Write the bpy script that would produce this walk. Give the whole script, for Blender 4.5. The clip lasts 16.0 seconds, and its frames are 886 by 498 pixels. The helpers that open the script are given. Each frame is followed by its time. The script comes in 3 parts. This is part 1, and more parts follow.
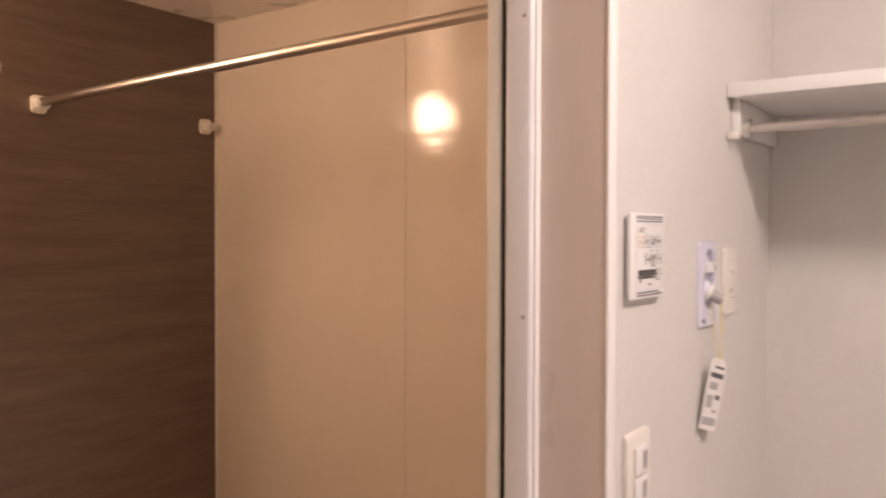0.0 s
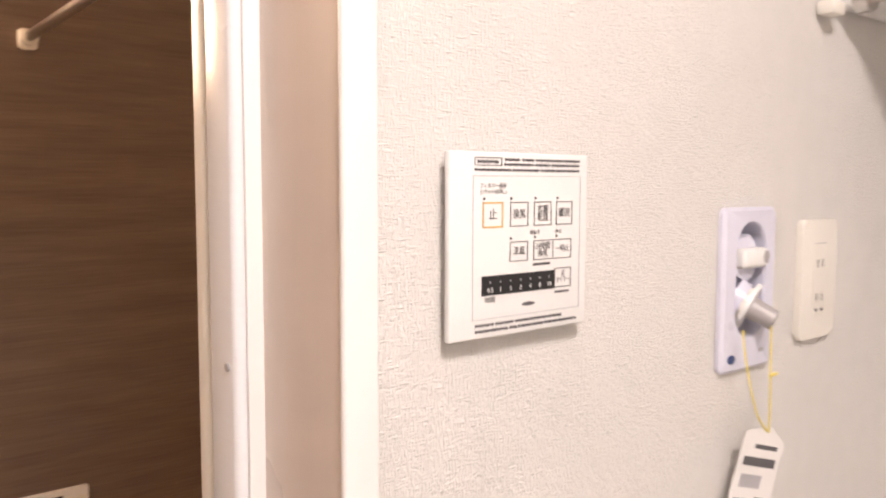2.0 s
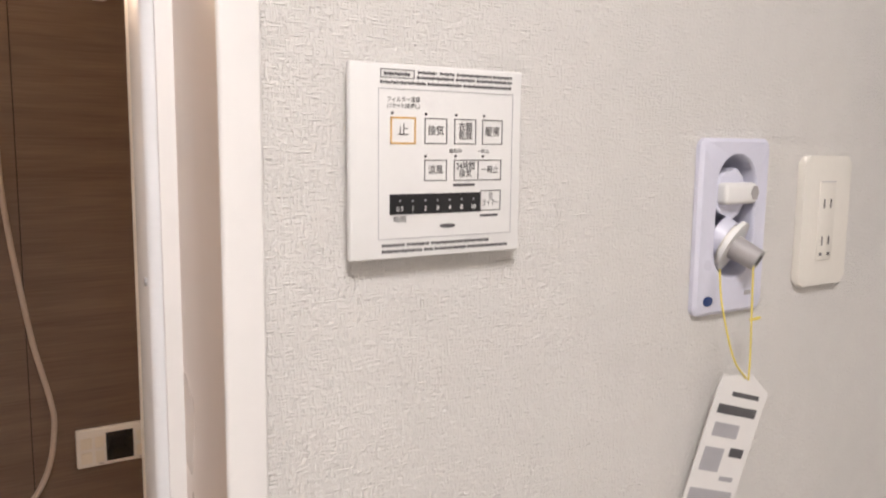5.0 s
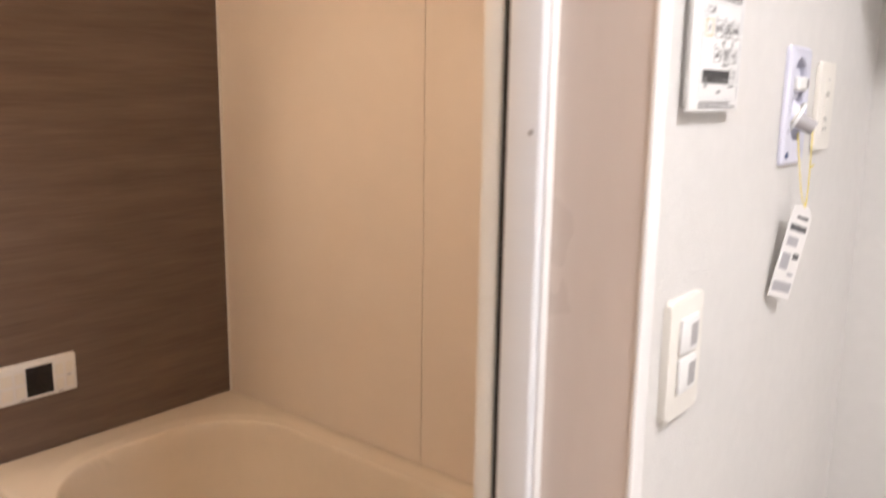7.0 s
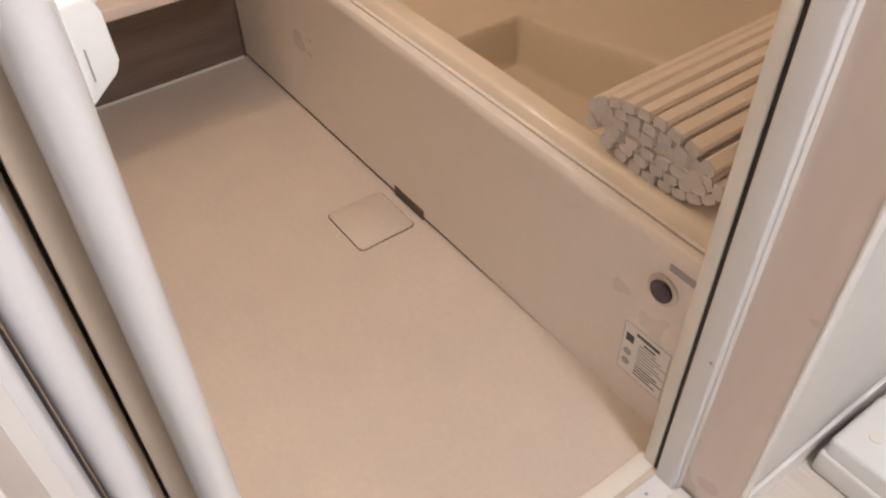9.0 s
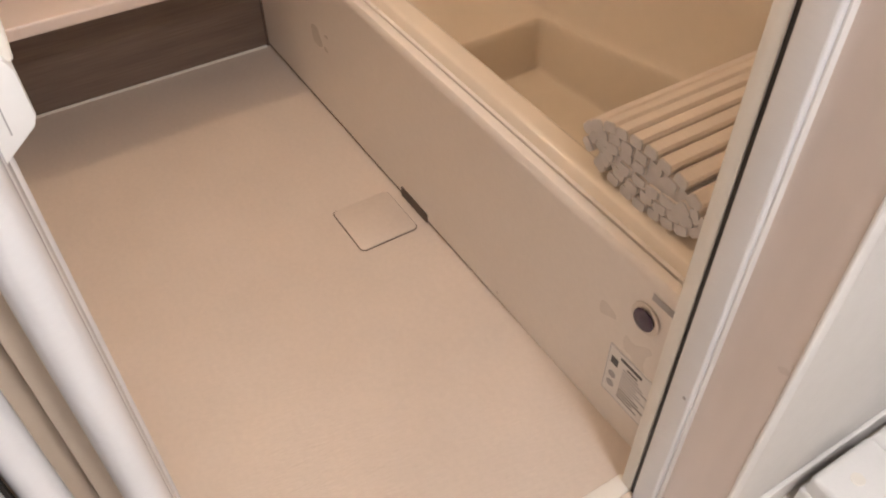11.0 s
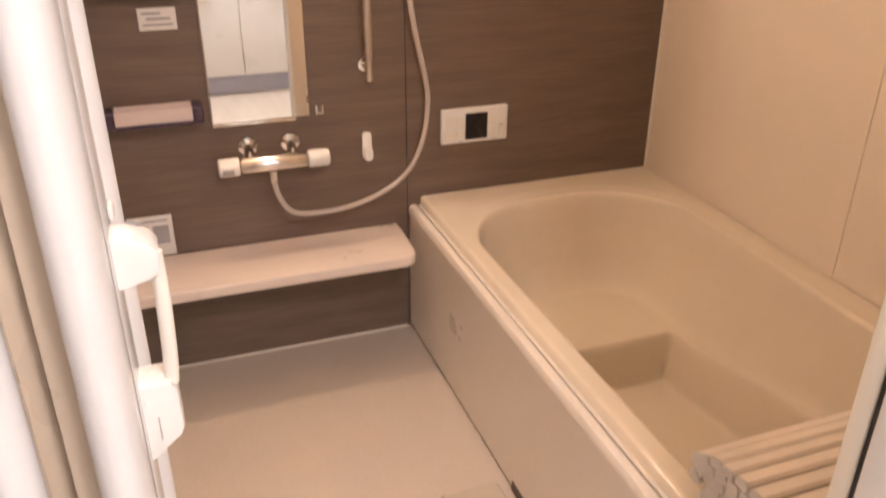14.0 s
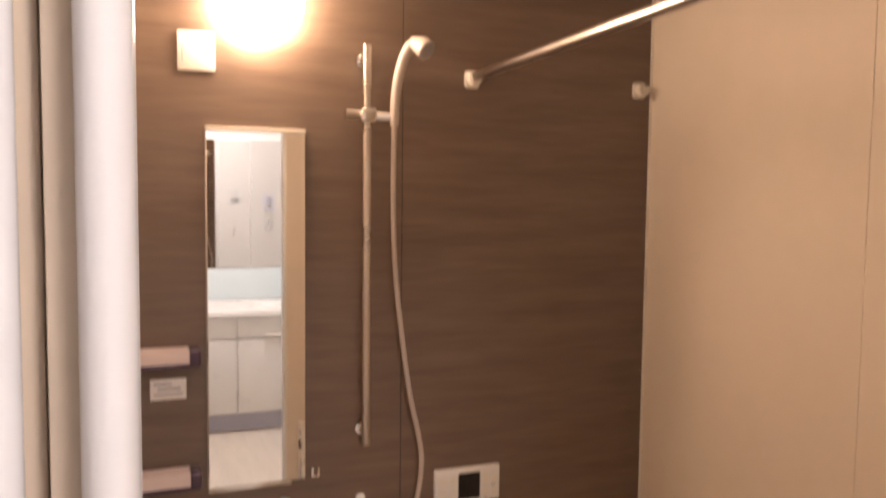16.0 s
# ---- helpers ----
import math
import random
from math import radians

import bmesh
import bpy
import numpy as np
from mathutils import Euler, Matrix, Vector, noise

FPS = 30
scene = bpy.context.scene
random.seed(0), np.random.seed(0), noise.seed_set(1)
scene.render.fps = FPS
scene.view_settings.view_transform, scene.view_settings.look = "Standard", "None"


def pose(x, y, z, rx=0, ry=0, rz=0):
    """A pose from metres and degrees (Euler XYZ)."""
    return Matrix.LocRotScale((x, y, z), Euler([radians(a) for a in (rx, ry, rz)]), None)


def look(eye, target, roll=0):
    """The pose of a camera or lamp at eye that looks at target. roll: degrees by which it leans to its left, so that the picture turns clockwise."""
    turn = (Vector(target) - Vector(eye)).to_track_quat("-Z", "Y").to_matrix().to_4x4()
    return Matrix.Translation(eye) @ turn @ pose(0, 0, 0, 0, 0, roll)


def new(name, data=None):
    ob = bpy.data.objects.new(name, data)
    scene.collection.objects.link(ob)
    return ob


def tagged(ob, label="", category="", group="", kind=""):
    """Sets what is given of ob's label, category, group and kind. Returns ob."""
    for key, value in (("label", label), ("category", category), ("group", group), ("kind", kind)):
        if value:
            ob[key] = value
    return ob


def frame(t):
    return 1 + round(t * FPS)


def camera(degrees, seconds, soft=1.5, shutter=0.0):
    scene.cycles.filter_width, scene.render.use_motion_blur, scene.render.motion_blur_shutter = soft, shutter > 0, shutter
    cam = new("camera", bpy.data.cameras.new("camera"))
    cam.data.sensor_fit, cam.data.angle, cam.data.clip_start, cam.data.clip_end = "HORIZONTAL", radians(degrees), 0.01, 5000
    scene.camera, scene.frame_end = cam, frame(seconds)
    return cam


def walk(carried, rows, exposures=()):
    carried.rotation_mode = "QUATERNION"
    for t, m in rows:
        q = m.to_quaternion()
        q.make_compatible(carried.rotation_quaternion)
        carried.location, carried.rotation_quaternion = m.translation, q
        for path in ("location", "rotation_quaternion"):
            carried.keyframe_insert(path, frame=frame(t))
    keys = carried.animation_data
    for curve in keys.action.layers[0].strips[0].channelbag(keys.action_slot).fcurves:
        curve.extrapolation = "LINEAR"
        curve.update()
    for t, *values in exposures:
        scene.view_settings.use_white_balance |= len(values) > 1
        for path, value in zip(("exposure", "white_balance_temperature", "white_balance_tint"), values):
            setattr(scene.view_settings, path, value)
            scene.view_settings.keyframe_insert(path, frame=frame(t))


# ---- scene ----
cam = camera(57.8, 16.0, soft=2.0, shutter=0.5)
PATH = [
    (0, (2.2530, -1.8120, 1.5060), (1.0940, -0.1820, 1.4650), 0.20),
    (0.5, (2.1890, -1.6390, 1.4930), (0.8930, -0.1170, 1.4420), 0.40),
    (1, (2.1750, -1.4450, 1.4910), (0.8490, 0.0500, 1.4170), 0.40),
    (1.5, (2.2190, -1.2320, 1.4870), (0.8460, 0.2200, 1.3940), 0.20),
    (2, (2.2100, -1.1070, 1.5140), (0.6690, 0.1580, 1.3500), 0.20),
    (2.5, (2.2020, -1.0390, 1.5240), (0.5410, 0.0520, 1.2970), 0.60),
    (3, (2.1640, -0.9630, 1.5090), (0.4620, 0.0600, 1.2670), 0.50),
    (3.5, (2.1780, -0.9570, 1.5070), (0.4680, 0.0440, 1.2340), 0.70),
    (3.7, (2.1950, -0.9630, 1.5130), (0.4870, 0.0420, 1.2470), 0.70),
    (6, (2.2790, -1.1262, 1.4630), (0.7455, 0.1240, 1.1720), 0.80),
    (6.5, (2.1810, -1.3190, 1.4580), (0.8150, 0.1070, 1.1390), 0.90),
    (7, (2.1390, -1.5210, 1.4290), (0.8980, 0.0010, 1.0490), 0.90),
    (7.5, (2.0789, -1.6339, 1.3421), (0.8489, -0.2157, 0.6554), 0.42),
    (8, (2.0769, -1.6579, 1.2622), (0.8039, -0.4863, 0.2639), 0.34),
    (8.5, (2.0957, -1.6367, 1.2446), (0.8637, -0.6959, -0.0109), -0.74),
    (9, (2.0727, -1.5987, 1.2596), (0.9127, -0.7679, -0.1319), -1.04),
    (9.2, (2.0825, -1.5958, 1.2587), (0.9315, -0.7697, -0.1441), -0.22),
    (11.3, (2.0930, -1.5096, 1.3121), (0.8860, -0.7901, -0.1074), -0.31),
    (11.5, (2.0968, -1.5097, 1.3203), (0.8518, -0.8059, -0.0747), -0.48),
    (12, (2.0984, -1.5081, 1.3266), (0.7324, -0.8875, 0.0048), -0.23),
    (12.5, (2.1205, -1.4958, 1.3378), (0.6535, -0.9431, 0.0932), -0.07),
    (13, (2.1174, -1.4882, 1.3496), (0.5714, -0.9317, 0.2072), 0.04),
    (13.5, (2.1283, -1.4896, 1.3715), (0.5143, -0.9093, 0.3411), 0.05),
    (14, (2.1375, -1.4953, 1.3963), (0.4565, -0.8821, 0.5016), 0.34),
    (14.5, (2.1532, -1.5076, 1.4080), (0.4072, -0.8628, 0.6774), 0.48),
    (15, (2.1368, -1.5148, 1.4437), (0.3508, -0.8415, 0.8552), 0.63),
    (15.5, (2.1608, -1.5295, 1.4404), (0.3268, -0.8368, 1.0900), 0.65),
    (16, (2.1831, -1.5379, 1.5371), (0.3071, -0.8217, 1.3948), 0.64),
]
walk(cam, [(t, look(eye, target, roll)) for t, eye, target, roll in PATH],
     exposures=[(0.0, -0.35, 7000, 24), (1.5, 0.1, 6750, 20), (2.5, -0.12, 6600, 16), (3.5, -0.62, 6400, 13), (5.0, -0.3, 6200, 12), (6.0, 0.0, 6050, 13),
                (6.5, 0.25, 6000, 12), (7.5, 0.25, 6000, 12), (9.0, 0.15, 5950, 11), (12.5, 0.32, 6350, 14), (13.5, 0.42, 6550, 17), (14.5, 0.5, 6600, 18), (15.5, 0.6, 6600, 19), (16.0, 0.0, 6600, 19)])

# ---- world and light ----
world = bpy.data.worlds.new("world")
scene.world = world
world.use_nodes = True
world.node_tree.nodes["Background"].inputs[0].default_value = (0.9, 0.95, 1.0, 1)
world.node_tree.nodes["Background"].inputs[1].default_value = 0.02
BATH_LAMP, WASH_LAMP = 66.0, 90.0

# ---- materials ----
MATS = {}


def mat(name, color, rough=0.5, metal=0.0, vary=0.06, scale=(6, 6, 6), fine=(60, 60, 60), bump=0.0, bump_scale=None,
        dark=None, coat=0.0, trans=0.0, emit=0.0, rough_vary=0.08, spec=0.5):
    """A principled material with colour variation at two scales, uneven gloss and a little relief, in metres."""
    m = bpy.data.materials.new(name)
    m.use_nodes = True
    nt = m.node_tree
    b = nt.nodes["Principled BSDF"]
    b.inputs["Metallic"].default_value = metal
    b.inputs["Coat Weight"].default_value = coat
    b.inputs["Transmission Weight"].default_value = trans
    b.inputs["Specular IOR Level"].default_value = spec
    geo = nt.nodes.new("ShaderNodeNewGeometry")
    fac = []
    for sc, detail in ((scale, 3), (fine, 5)):
        mp = nt.nodes.new("ShaderNodeMapping")
        mp.inputs["Scale"].default_value = sc
        nt.links.new(geo.outputs["Position"], mp.inputs["Vector"])
        n = nt.nodes.new("ShaderNodeTexNoise")
        n.inputs["Scale"].default_value = 1.0
        n.inputs["Detail"].default_value = detail
        nt.links.new(mp.outputs[0], n.inputs["Vector"])
        fac.append(n)
    add = nt.nodes.new("ShaderNodeMath")
    add.operation = "ADD"
    nt.links.new(fac[0].outputs[0], add.inputs[0])
    nt.links.new(fac[1].outputs[0], add.inputs[1])
    ramp = nt.nodes.new("ShaderNodeMapRange")
    ramp.inputs["From Min"].default_value, ramp.inputs["From Max"].default_value = 0.7, 1.3
    nt.links.new(add.outputs[0], ramp.inputs["Value"])
    mix = nt.nodes.new("ShaderNodeMix")
    mix.data_type = "RGBA"
    lo = dark or tuple(c * (1 - vary) for c in color)
    hi = tuple(min(1, c * (1 + vary * 0.5)) for c in color)
    mix.inputs["A"].default_value, mix.inputs["B"].default_value = (*lo, 1), (*hi, 1)
    nt.links.new(ramp.outputs[0], mix.inputs["Factor"])
    nt.links.new(mix.outputs["Result"], b.inputs["Base Color"])
    rr = nt.nodes.new("ShaderNodeMapRange")
    rr.inputs["To Min"].default_value, rr.inputs["To Max"].default_value = max(0.02, rough - rough_vary), min(1, rough + rough_vary)
    nt.links.new(fac[0].outputs[0], rr.inputs["Value"])
    nt.links.new(rr.outputs[0], b.inputs["Roughness"])
    if emit:
        b.inputs["Emission Color"].default_value = (*color, 1)
        b.inputs["Emission Strength"].default_value = emit
    if bump:
        src = fac[1]
        if bump_scale:
            mp = nt.nodes.new("ShaderNodeMapping")
            mp.inputs["Scale"].default_value = bump_scale
            nt.links.new(geo.outputs["Position"], mp.inputs["Vector"])
            src = nt.nodes.new("ShaderNodeTexNoise")
            src.inputs["Scale"].default_value = 1.0
            src.inputs["Detail"].default_value = 4
            nt.links.new(mp.outputs[0], src.inputs["Vector"])
        bp = nt.nodes.new("ShaderNodeBump")
        bp.inputs["Strength"].default_value = 1.0
        bp.inputs["Distance"].default_value = bump
        nt.links.new(src.outputs[0], bp.inputs["Height"])
        nt.links.new(bp.outputs[0], b.inputs["Normal"])
    MATS[name] = m
    return m


def wallpaper_mat():
    """Off-white vinyl wallpaper with a woven emboss: short crossed ridges a few millimetres long."""
    m = mat("woven wallpaper", (0.80, 0.775, 0.745), 0.75, vary=0.03, fine=(40, 40, 40))
    nt = m.node_tree
    b = nt.nodes["Principled BSDF"]
    geo = nt.nodes.new("ShaderNodeNewGeometry")
    hs = []
    for sc in ((110, 110, 900), (620, 620, 170)):
        mp = nt.nodes.new("ShaderNodeMapping")
        mp.inputs["Scale"].default_value = sc
        nt.links.new(geo.outputs["Position"], mp.inputs["Vector"])
        n = nt.nodes.new("ShaderNodeTexNoise")
        n.inputs["Scale"].default_value = 1.0
        n.inputs["Detail"].default_value = 2
        nt.links.new(mp.outputs[0], n.inputs["Vector"])
        hs.append(n)
    mx = nt.nodes.new("ShaderNodeMath")
    mx.operation = "MAXIMUM"
    nt.links.new(hs[0].outputs[0], mx.inputs[0])
    nt.links.new(hs[1].outputs[0], mx.inputs[1])
    bp = nt.nodes.new("ShaderNodeBump")
    bp.inputs["Strength"].default_value = 1.0
    bp.inputs["Distance"].default_value = 0.0034
    nt.links.new(mx.outputs[0], bp.inputs["Height"])
    nt.links.new(bp.outputs[0], b.inputs["Normal"])
    return m


WOOD = mat("brown wood-grain laminate", (0.185, 0.132, 0.102), 0.33, vary=0.12, scale=(3, 2.0, 26), fine=(20, 7, 230),
           dark=(0.132, 0.091, 0.069), bump=0.0002, bump_scale=(8, 8, 300))
CREAM = mat("glossy cream wall panel", (0.80, 0.71, 0.615), 0.10, vary=0.025, scale=(2, 2, 2), fine=(9, 9, 9), bump=0.0006,
            bump_scale=(5, 5, 26), rough_vary=0.05)
TUB = mat("cream acrylic", (0.80, 0.715, 0.60), 0.09, vary=0.02, scale=(3, 3, 3), fine=(30, 30, 30), rough_vary=0.04)
APRON = mat("off-white apron plastic", (0.80, 0.74, 0.68), 0.3, vary=0.03, scale=(4, 4, 4), fine=(90, 90, 90), bump=0.0001)
FLOORM = mat("warm grey embossed bath floor", (0.63, 0.545, 0.47), 0.4, vary=0.05, scale=(5, 5, 5), fine=(90, 90, 90),
             bump=0.0006, bump_scale=(260, 60, 60))
CEIL = mat("cream ceiling panel", (0.80, 0.745, 0.68), 0.3, vary=0.02)
WHITE = mat("white plastic", (0.80, 0.79, 0.775), 0.3, vary=0.02, fine=(150, 150, 150))
CREAMPL = mat("ivory plastic", (0.80, 0.765, 0.70), 0.32, vary=0.02, fine=(150, 150, 150))
ALU = mat("white coated aluminium", (0.76, 0.76, 0.775), 0.24, vary=0.02, fine=(30, 30, 400))
REVEAL = mat("beige laminated door lining", (0.70, 0.605, 0.545), 0.3, vary=0.03, fine=(60, 60, 8))
TRIM = mat("white laminated trim", (0.80, 0.775, 0.755), 0.35, vary=0.02)
PAPER = wallpaper_mat()
COUNTER = mat("pale pink-white counter", (0.80, 0.70, 0.645), 0.3, vary=0.02, fine=(100, 100, 100))
CHROME = mat("chrome", (0.78, 0.76, 0.74), 0.14, metal=1.0, vary=0.03, rough_vary=0.05)
STEEL = mat("brushed steel", (0.62, 0.58, 0.54), 0.3, metal=1.0, vary=0.06, fine=(10, 300, 300))
BLACK = mat("black gasket rubber", (0.025, 0.022, 0.02), 0.6, vary=0.2)
DISPLAY = mat("black glossy display", (0.012, 0.012, 0.014), 0.08, vary=0.1, rough_vary=0.03)
INK = mat("dark grey print", (0.10, 0.095, 0.10), 0.6, vary=0.1)
INKPALE = mat("pale grey print", (0.42, 0.41, 0.43), 0.6, vary=0.1)
ORANGE = mat("orange print", (0.75, 0.45, 0.13), 0.5, vary=0.05)
BLUE = mat("dark blue enamel", (0.02, 0.045, 0.16), 0.35, vary=0.1)
LILAC = mat("cool lilac-white plastic", (0.68, 0.68, 0.79), 0.28, vary=0.03, fine=(120, 120, 120))
LILACD = mat("grey-lilac recess plastic", (0.46, 0.46, 0.55), 0.4, vary=0.05)
GREYPL = mat("mid grey plastic", (0.38, 0.36, 0.36), 0.4, vary=0.06)
YELLOW = mat("yellow string", (0.80, 0.66, 0.15), 0.6, vary=0.1)
CARD = mat("white printed card", (0.80, 0.78, 0.76), 0.5, vary=0.03)
SMOKE = mat("smoky violet plastic", (0.075, 0.045, 0.075), 0.2, vary=0.15)
PINKTRAY = mat("pale pink tray plastic", (0.74, 0.62, 0.585), 0.35, vary=0.03)
HOSE = mat("grey plastic hose", (0.50, 0.44, 0.40), 0.3, vary=0.04, fine=(4, 4, 500))
SLAT = mat("ivory slatted bath cover plastic", (0.76, 0.68, 0.60), 0.4, vary=0.04, fine=(12, 200, 200))
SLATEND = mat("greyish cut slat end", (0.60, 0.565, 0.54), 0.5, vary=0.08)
MIRROR = mat("mirror glass", (0.90, 0.90, 0.89), 0.02, metal=1.0, vary=0.0, rough_vary=0.0)
PANEL = mat("milky beige door panel", (0.66, 0.55, 0.44), 0.3, vary=0.03, bump=0.0003, fine=(90, 90, 90))
OAK = mat("pale oak vinyl floor", (0.72, 0.65, 0.57), 0.4, vary=0.10, scale=(2, 14, 5), fine=(8, 160, 40))
GLOW = mat("lit warm lamp glass", (1.0, 0.745, 0.50), 0.3, vary=0.0, emit=BATH_LAMP)
GLOWW = mat("lit white lamp cover", (1.0, 0.93, 0.87), 0.3, vary=0.0, emit=WASH_LAMP)
PALEBLUE = mat("pale blue splash panel", (0.66, 0.76, 0.79), 0.2, vary=0.02)
GROUT = mat("grey sealant", (0.30, 0.26, 0.22), 0.7, vary=0.1)
# dark brown that paints the shade in gaps; also the drain cover's seam
GROOVE = mat("dark brown of shaded gaps and seams", (0.12, 0.09, 0.07), 0.7, vary=0.1)


# ---- mesh helpers ----
def link(name, bm, material, parent=None, label="", smooth=False):
    me = bpy.data.meshes.new(name)
    bmesh.ops.recalc_face_normals(bm, faces=bm.faces)
    bm.to_mesh(me)
    bm.free()
    me.materials.append(material)
    if smooth:
        me.shade_smooth()
        me.set_sharp_from_angle(angle=radians(35))
    ob = new(name, me)
    if parent:
        ob.parent = parent
    if label:
        ob["label"] = label
    return ob


def part(name, bm, material, parent, label="", smooth=True):
    return link(name, bm, material, parent, label, smooth)


def thing(name, label, category, at=(0, 0, 0), group="", kind=""):
    e = new(name)
    e.location = at
    e.empty_display_size = 0.05
    bpy.context.view_layer.update()
    return tagged(e, label, category, group, kind)


def box(x0, x1, y0, y1, z0, z1, bevel=0.0, seg=2, bm=None):
    b = bmesh.new()
    bmesh.ops.create_cube(b, size=1)
    for v in b.verts:
        v.co = Vector(((x0 + x1) / 2 + v.co.x * (x1 - x0), (y0 + y1) / 2 + v.co.y * (y1 - y0), (z0 + z1) / 2 + v.co.z * (z1 - z0)))
    if bevel:
        bmesh.ops.bevel(b, geom=b.edges[:], offset=bevel, segments=seg, profile=0.5, affect="EDGES")
    return merge(bm, b)


def merge(bm, b):
    if bm is None:
        return b
    me = bpy.data.meshes.new("tmp")
    b.to_mesh(me)
    b.free()
    bm.from_mesh(me)
    bpy.data.meshes.remove(me)
    return bm


def tube(points, r, sides=14, bm=None, ends=True, radii=None):
    """A round bar along a smooth line through the points."""
    bm = bm or bmesh.new()
    ps = [Vector(p) for p in points]
    rings = []
    up = None
    for i, p in enumerate(ps):
        d = (ps[min(i + 1, len(ps) - 1)] - ps[max(i - 1, 0)]).normalized()
        if up is None:
            up = d.orthogonal().normalized()
        up = (up - d * up.dot(d)).normalized()
        side = d.cross(up)
        rad = radii[i] if radii else r
        rings.append([bm.verts.new(p + (up * math.cos(a) + side * math.sin(a)) * rad)
                      for a in (2 * math.pi * k / sides for k in range(sides))])
    for a, b in zip(rings, rings[1:]):
        for k in range(sides):
            bm.faces.new((a[k], a[(k + 1) % sides], b[(k + 1) % sides], b[k]))
    if ends:
        bm.faces.new(rings[0])
        bm.faces.new(rings[-1])
    return bm


def spline(points, n=10):
    """Points of a smooth line through the given ones."""
    ps = [Vector(p) for p in points]
    out = []
    for i in range(len(ps) - 1):
        a, b, c, d = ps[max(i - 1, 0)], ps[i], ps[i + 1], ps[min(i + 2, len(ps) - 1)]
        for k in range(n):
            t = k / n
            out.append(0.5 * ((2 * b) + (c - a) * t + (2 * a - 5 * b + 4 * c - d) * t * t + (3 * b - a - 3 * c + d) * t ** 3))
    return out + [ps[-1]]


def prism(outline, axis, lo, hi, bevel=0.0, seg=2):
    """A closed outline of (u, v) pushed from lo to hi along an axis; u, v are the other two axes in order."""
    b = bmesh.new()
    def at(u, v, w):
        return {"x": (w, u, v), "y": (u, w, v), "z": (u, v, w)}[axis]
    lower = [b.verts.new(at(u, v, lo)) for u, v in outline]
    upper = [b.verts.new(at(u, v, hi)) for u, v in outline]
    n = len(outline)
    caps = [b.faces.new(lower), b.faces.new(upper)]
    for i in range(n):
        b.faces.new((lower[i], lower[(i + 1) % n], upper[(i + 1) % n], upper[i]))
    if bevel:
        edges = {e for f in caps for e in f.edges}
        bmesh.ops.bevel(b, geom=list(edges), offset=bevel, segments=seg, profile=0.5, affect="EDGES")
    return b


def round_rect(u0, u1, v0, v1, r, n=6):
    pts = []
    for cu, cv, a0 in ((u1 - r, v1 - r, 0), (u0 + r, v1 - r, 90), (u0 + r, v0 + r, 180), (u1 - r, v0 + r, 270)):
        for k in range(n + 1):
            a = radians(a0 + 90 * k / n)
            pts.append((cu + r * math.cos(a), cv + r * math.sin(a)))
    return pts


def oval(cu, cv, ru, rv, n=28):
    return [(cu + ru * math.cos(2 * math.pi * k / n), cv + rv * math.sin(2 * math.pi * k / n)) for k in range(n)]


def structure(name, bm, material, label, smooth=False):
    return tagged(link(name, bm, material, smooth=smooth), label, "", "", "structure")


def words(text, y, z, size, x, parent, material=None, width=None, name="lettering"):
    """Flat lettering on a face that looks along +x; y, z: its middle."""
    cu = bpy.data.curves.new("letters", "FONT")
    cu.body, cu.size, cu.align_x, cu.align_y = text, size, "CENTER", "CENTER"
    cu.extrude = 0.00005
    cu.space_line = 0.85
    ob = bpy.data.objects.new("letters", cu)
    scene.collection.objects.link(ob)
    dg = bpy.context.evaluated_depsgraph_get()
    me = bpy.data.meshes.new_from_object(ob.evaluated_get(dg))
    bpy.data.objects.remove(ob)
    me.materials.clear()
    me.materials.append(material or INK)
    s = 1.0
    if width and len(me.vertices):
        xs = [v.co.x for v in me.vertices]
        s = width / max(1e-6, max(xs) - min(xs))
    me.transform(pose(x, y, z, 90, 0, 90) @ Matrix.Diagonal((s, 1, 1, 1)))
    o = new(name, me)
    o.parent = parent
    return o


# ---- bath room structure ----
WALL_X, BATH_X, BATH_Y, CEIL_Z = 1.826, 1.665, -1.655, 2.222
DOOR_R, DOOR_L, DOOR_TOP = -0.876, -1.645, 2.03
RIM = 0.452

def bath_floor():
    """A floor pan whose part by the door rises gently from the drain, with a crease between."""
    bm = bmesh.new()
    pts = {"a": (-0.05, -1.70, 0), "b": (1.70, -1.70, 0.004), "c": (1.70, -1.56, 0.006), "p": (0.925, -1.003, 0), "q": (0.925, -0.80, 0),
           "e": (1.70, -0.80, 0.016), "n": (1.70, 0, 0.016), "m": (0.925, 0, 0), "o": (-0.05, 0, 0), "r": (-0.05, -1.003, 0)}
    v = {k: bm.verts.new(c) for k, c in pts.items()}
    for f in ("abcpr", "rpqmo", "pceq", "qenm"):
        bm.faces.new([v[k] for k in f])
    res = bmesh.ops.extrude_face_region(bm, geom=bm.faces[:])
    for g in res["geom"]:
        if isinstance(g, bmesh.types.BMVert):
            g.co.z = -0.08
    return bm


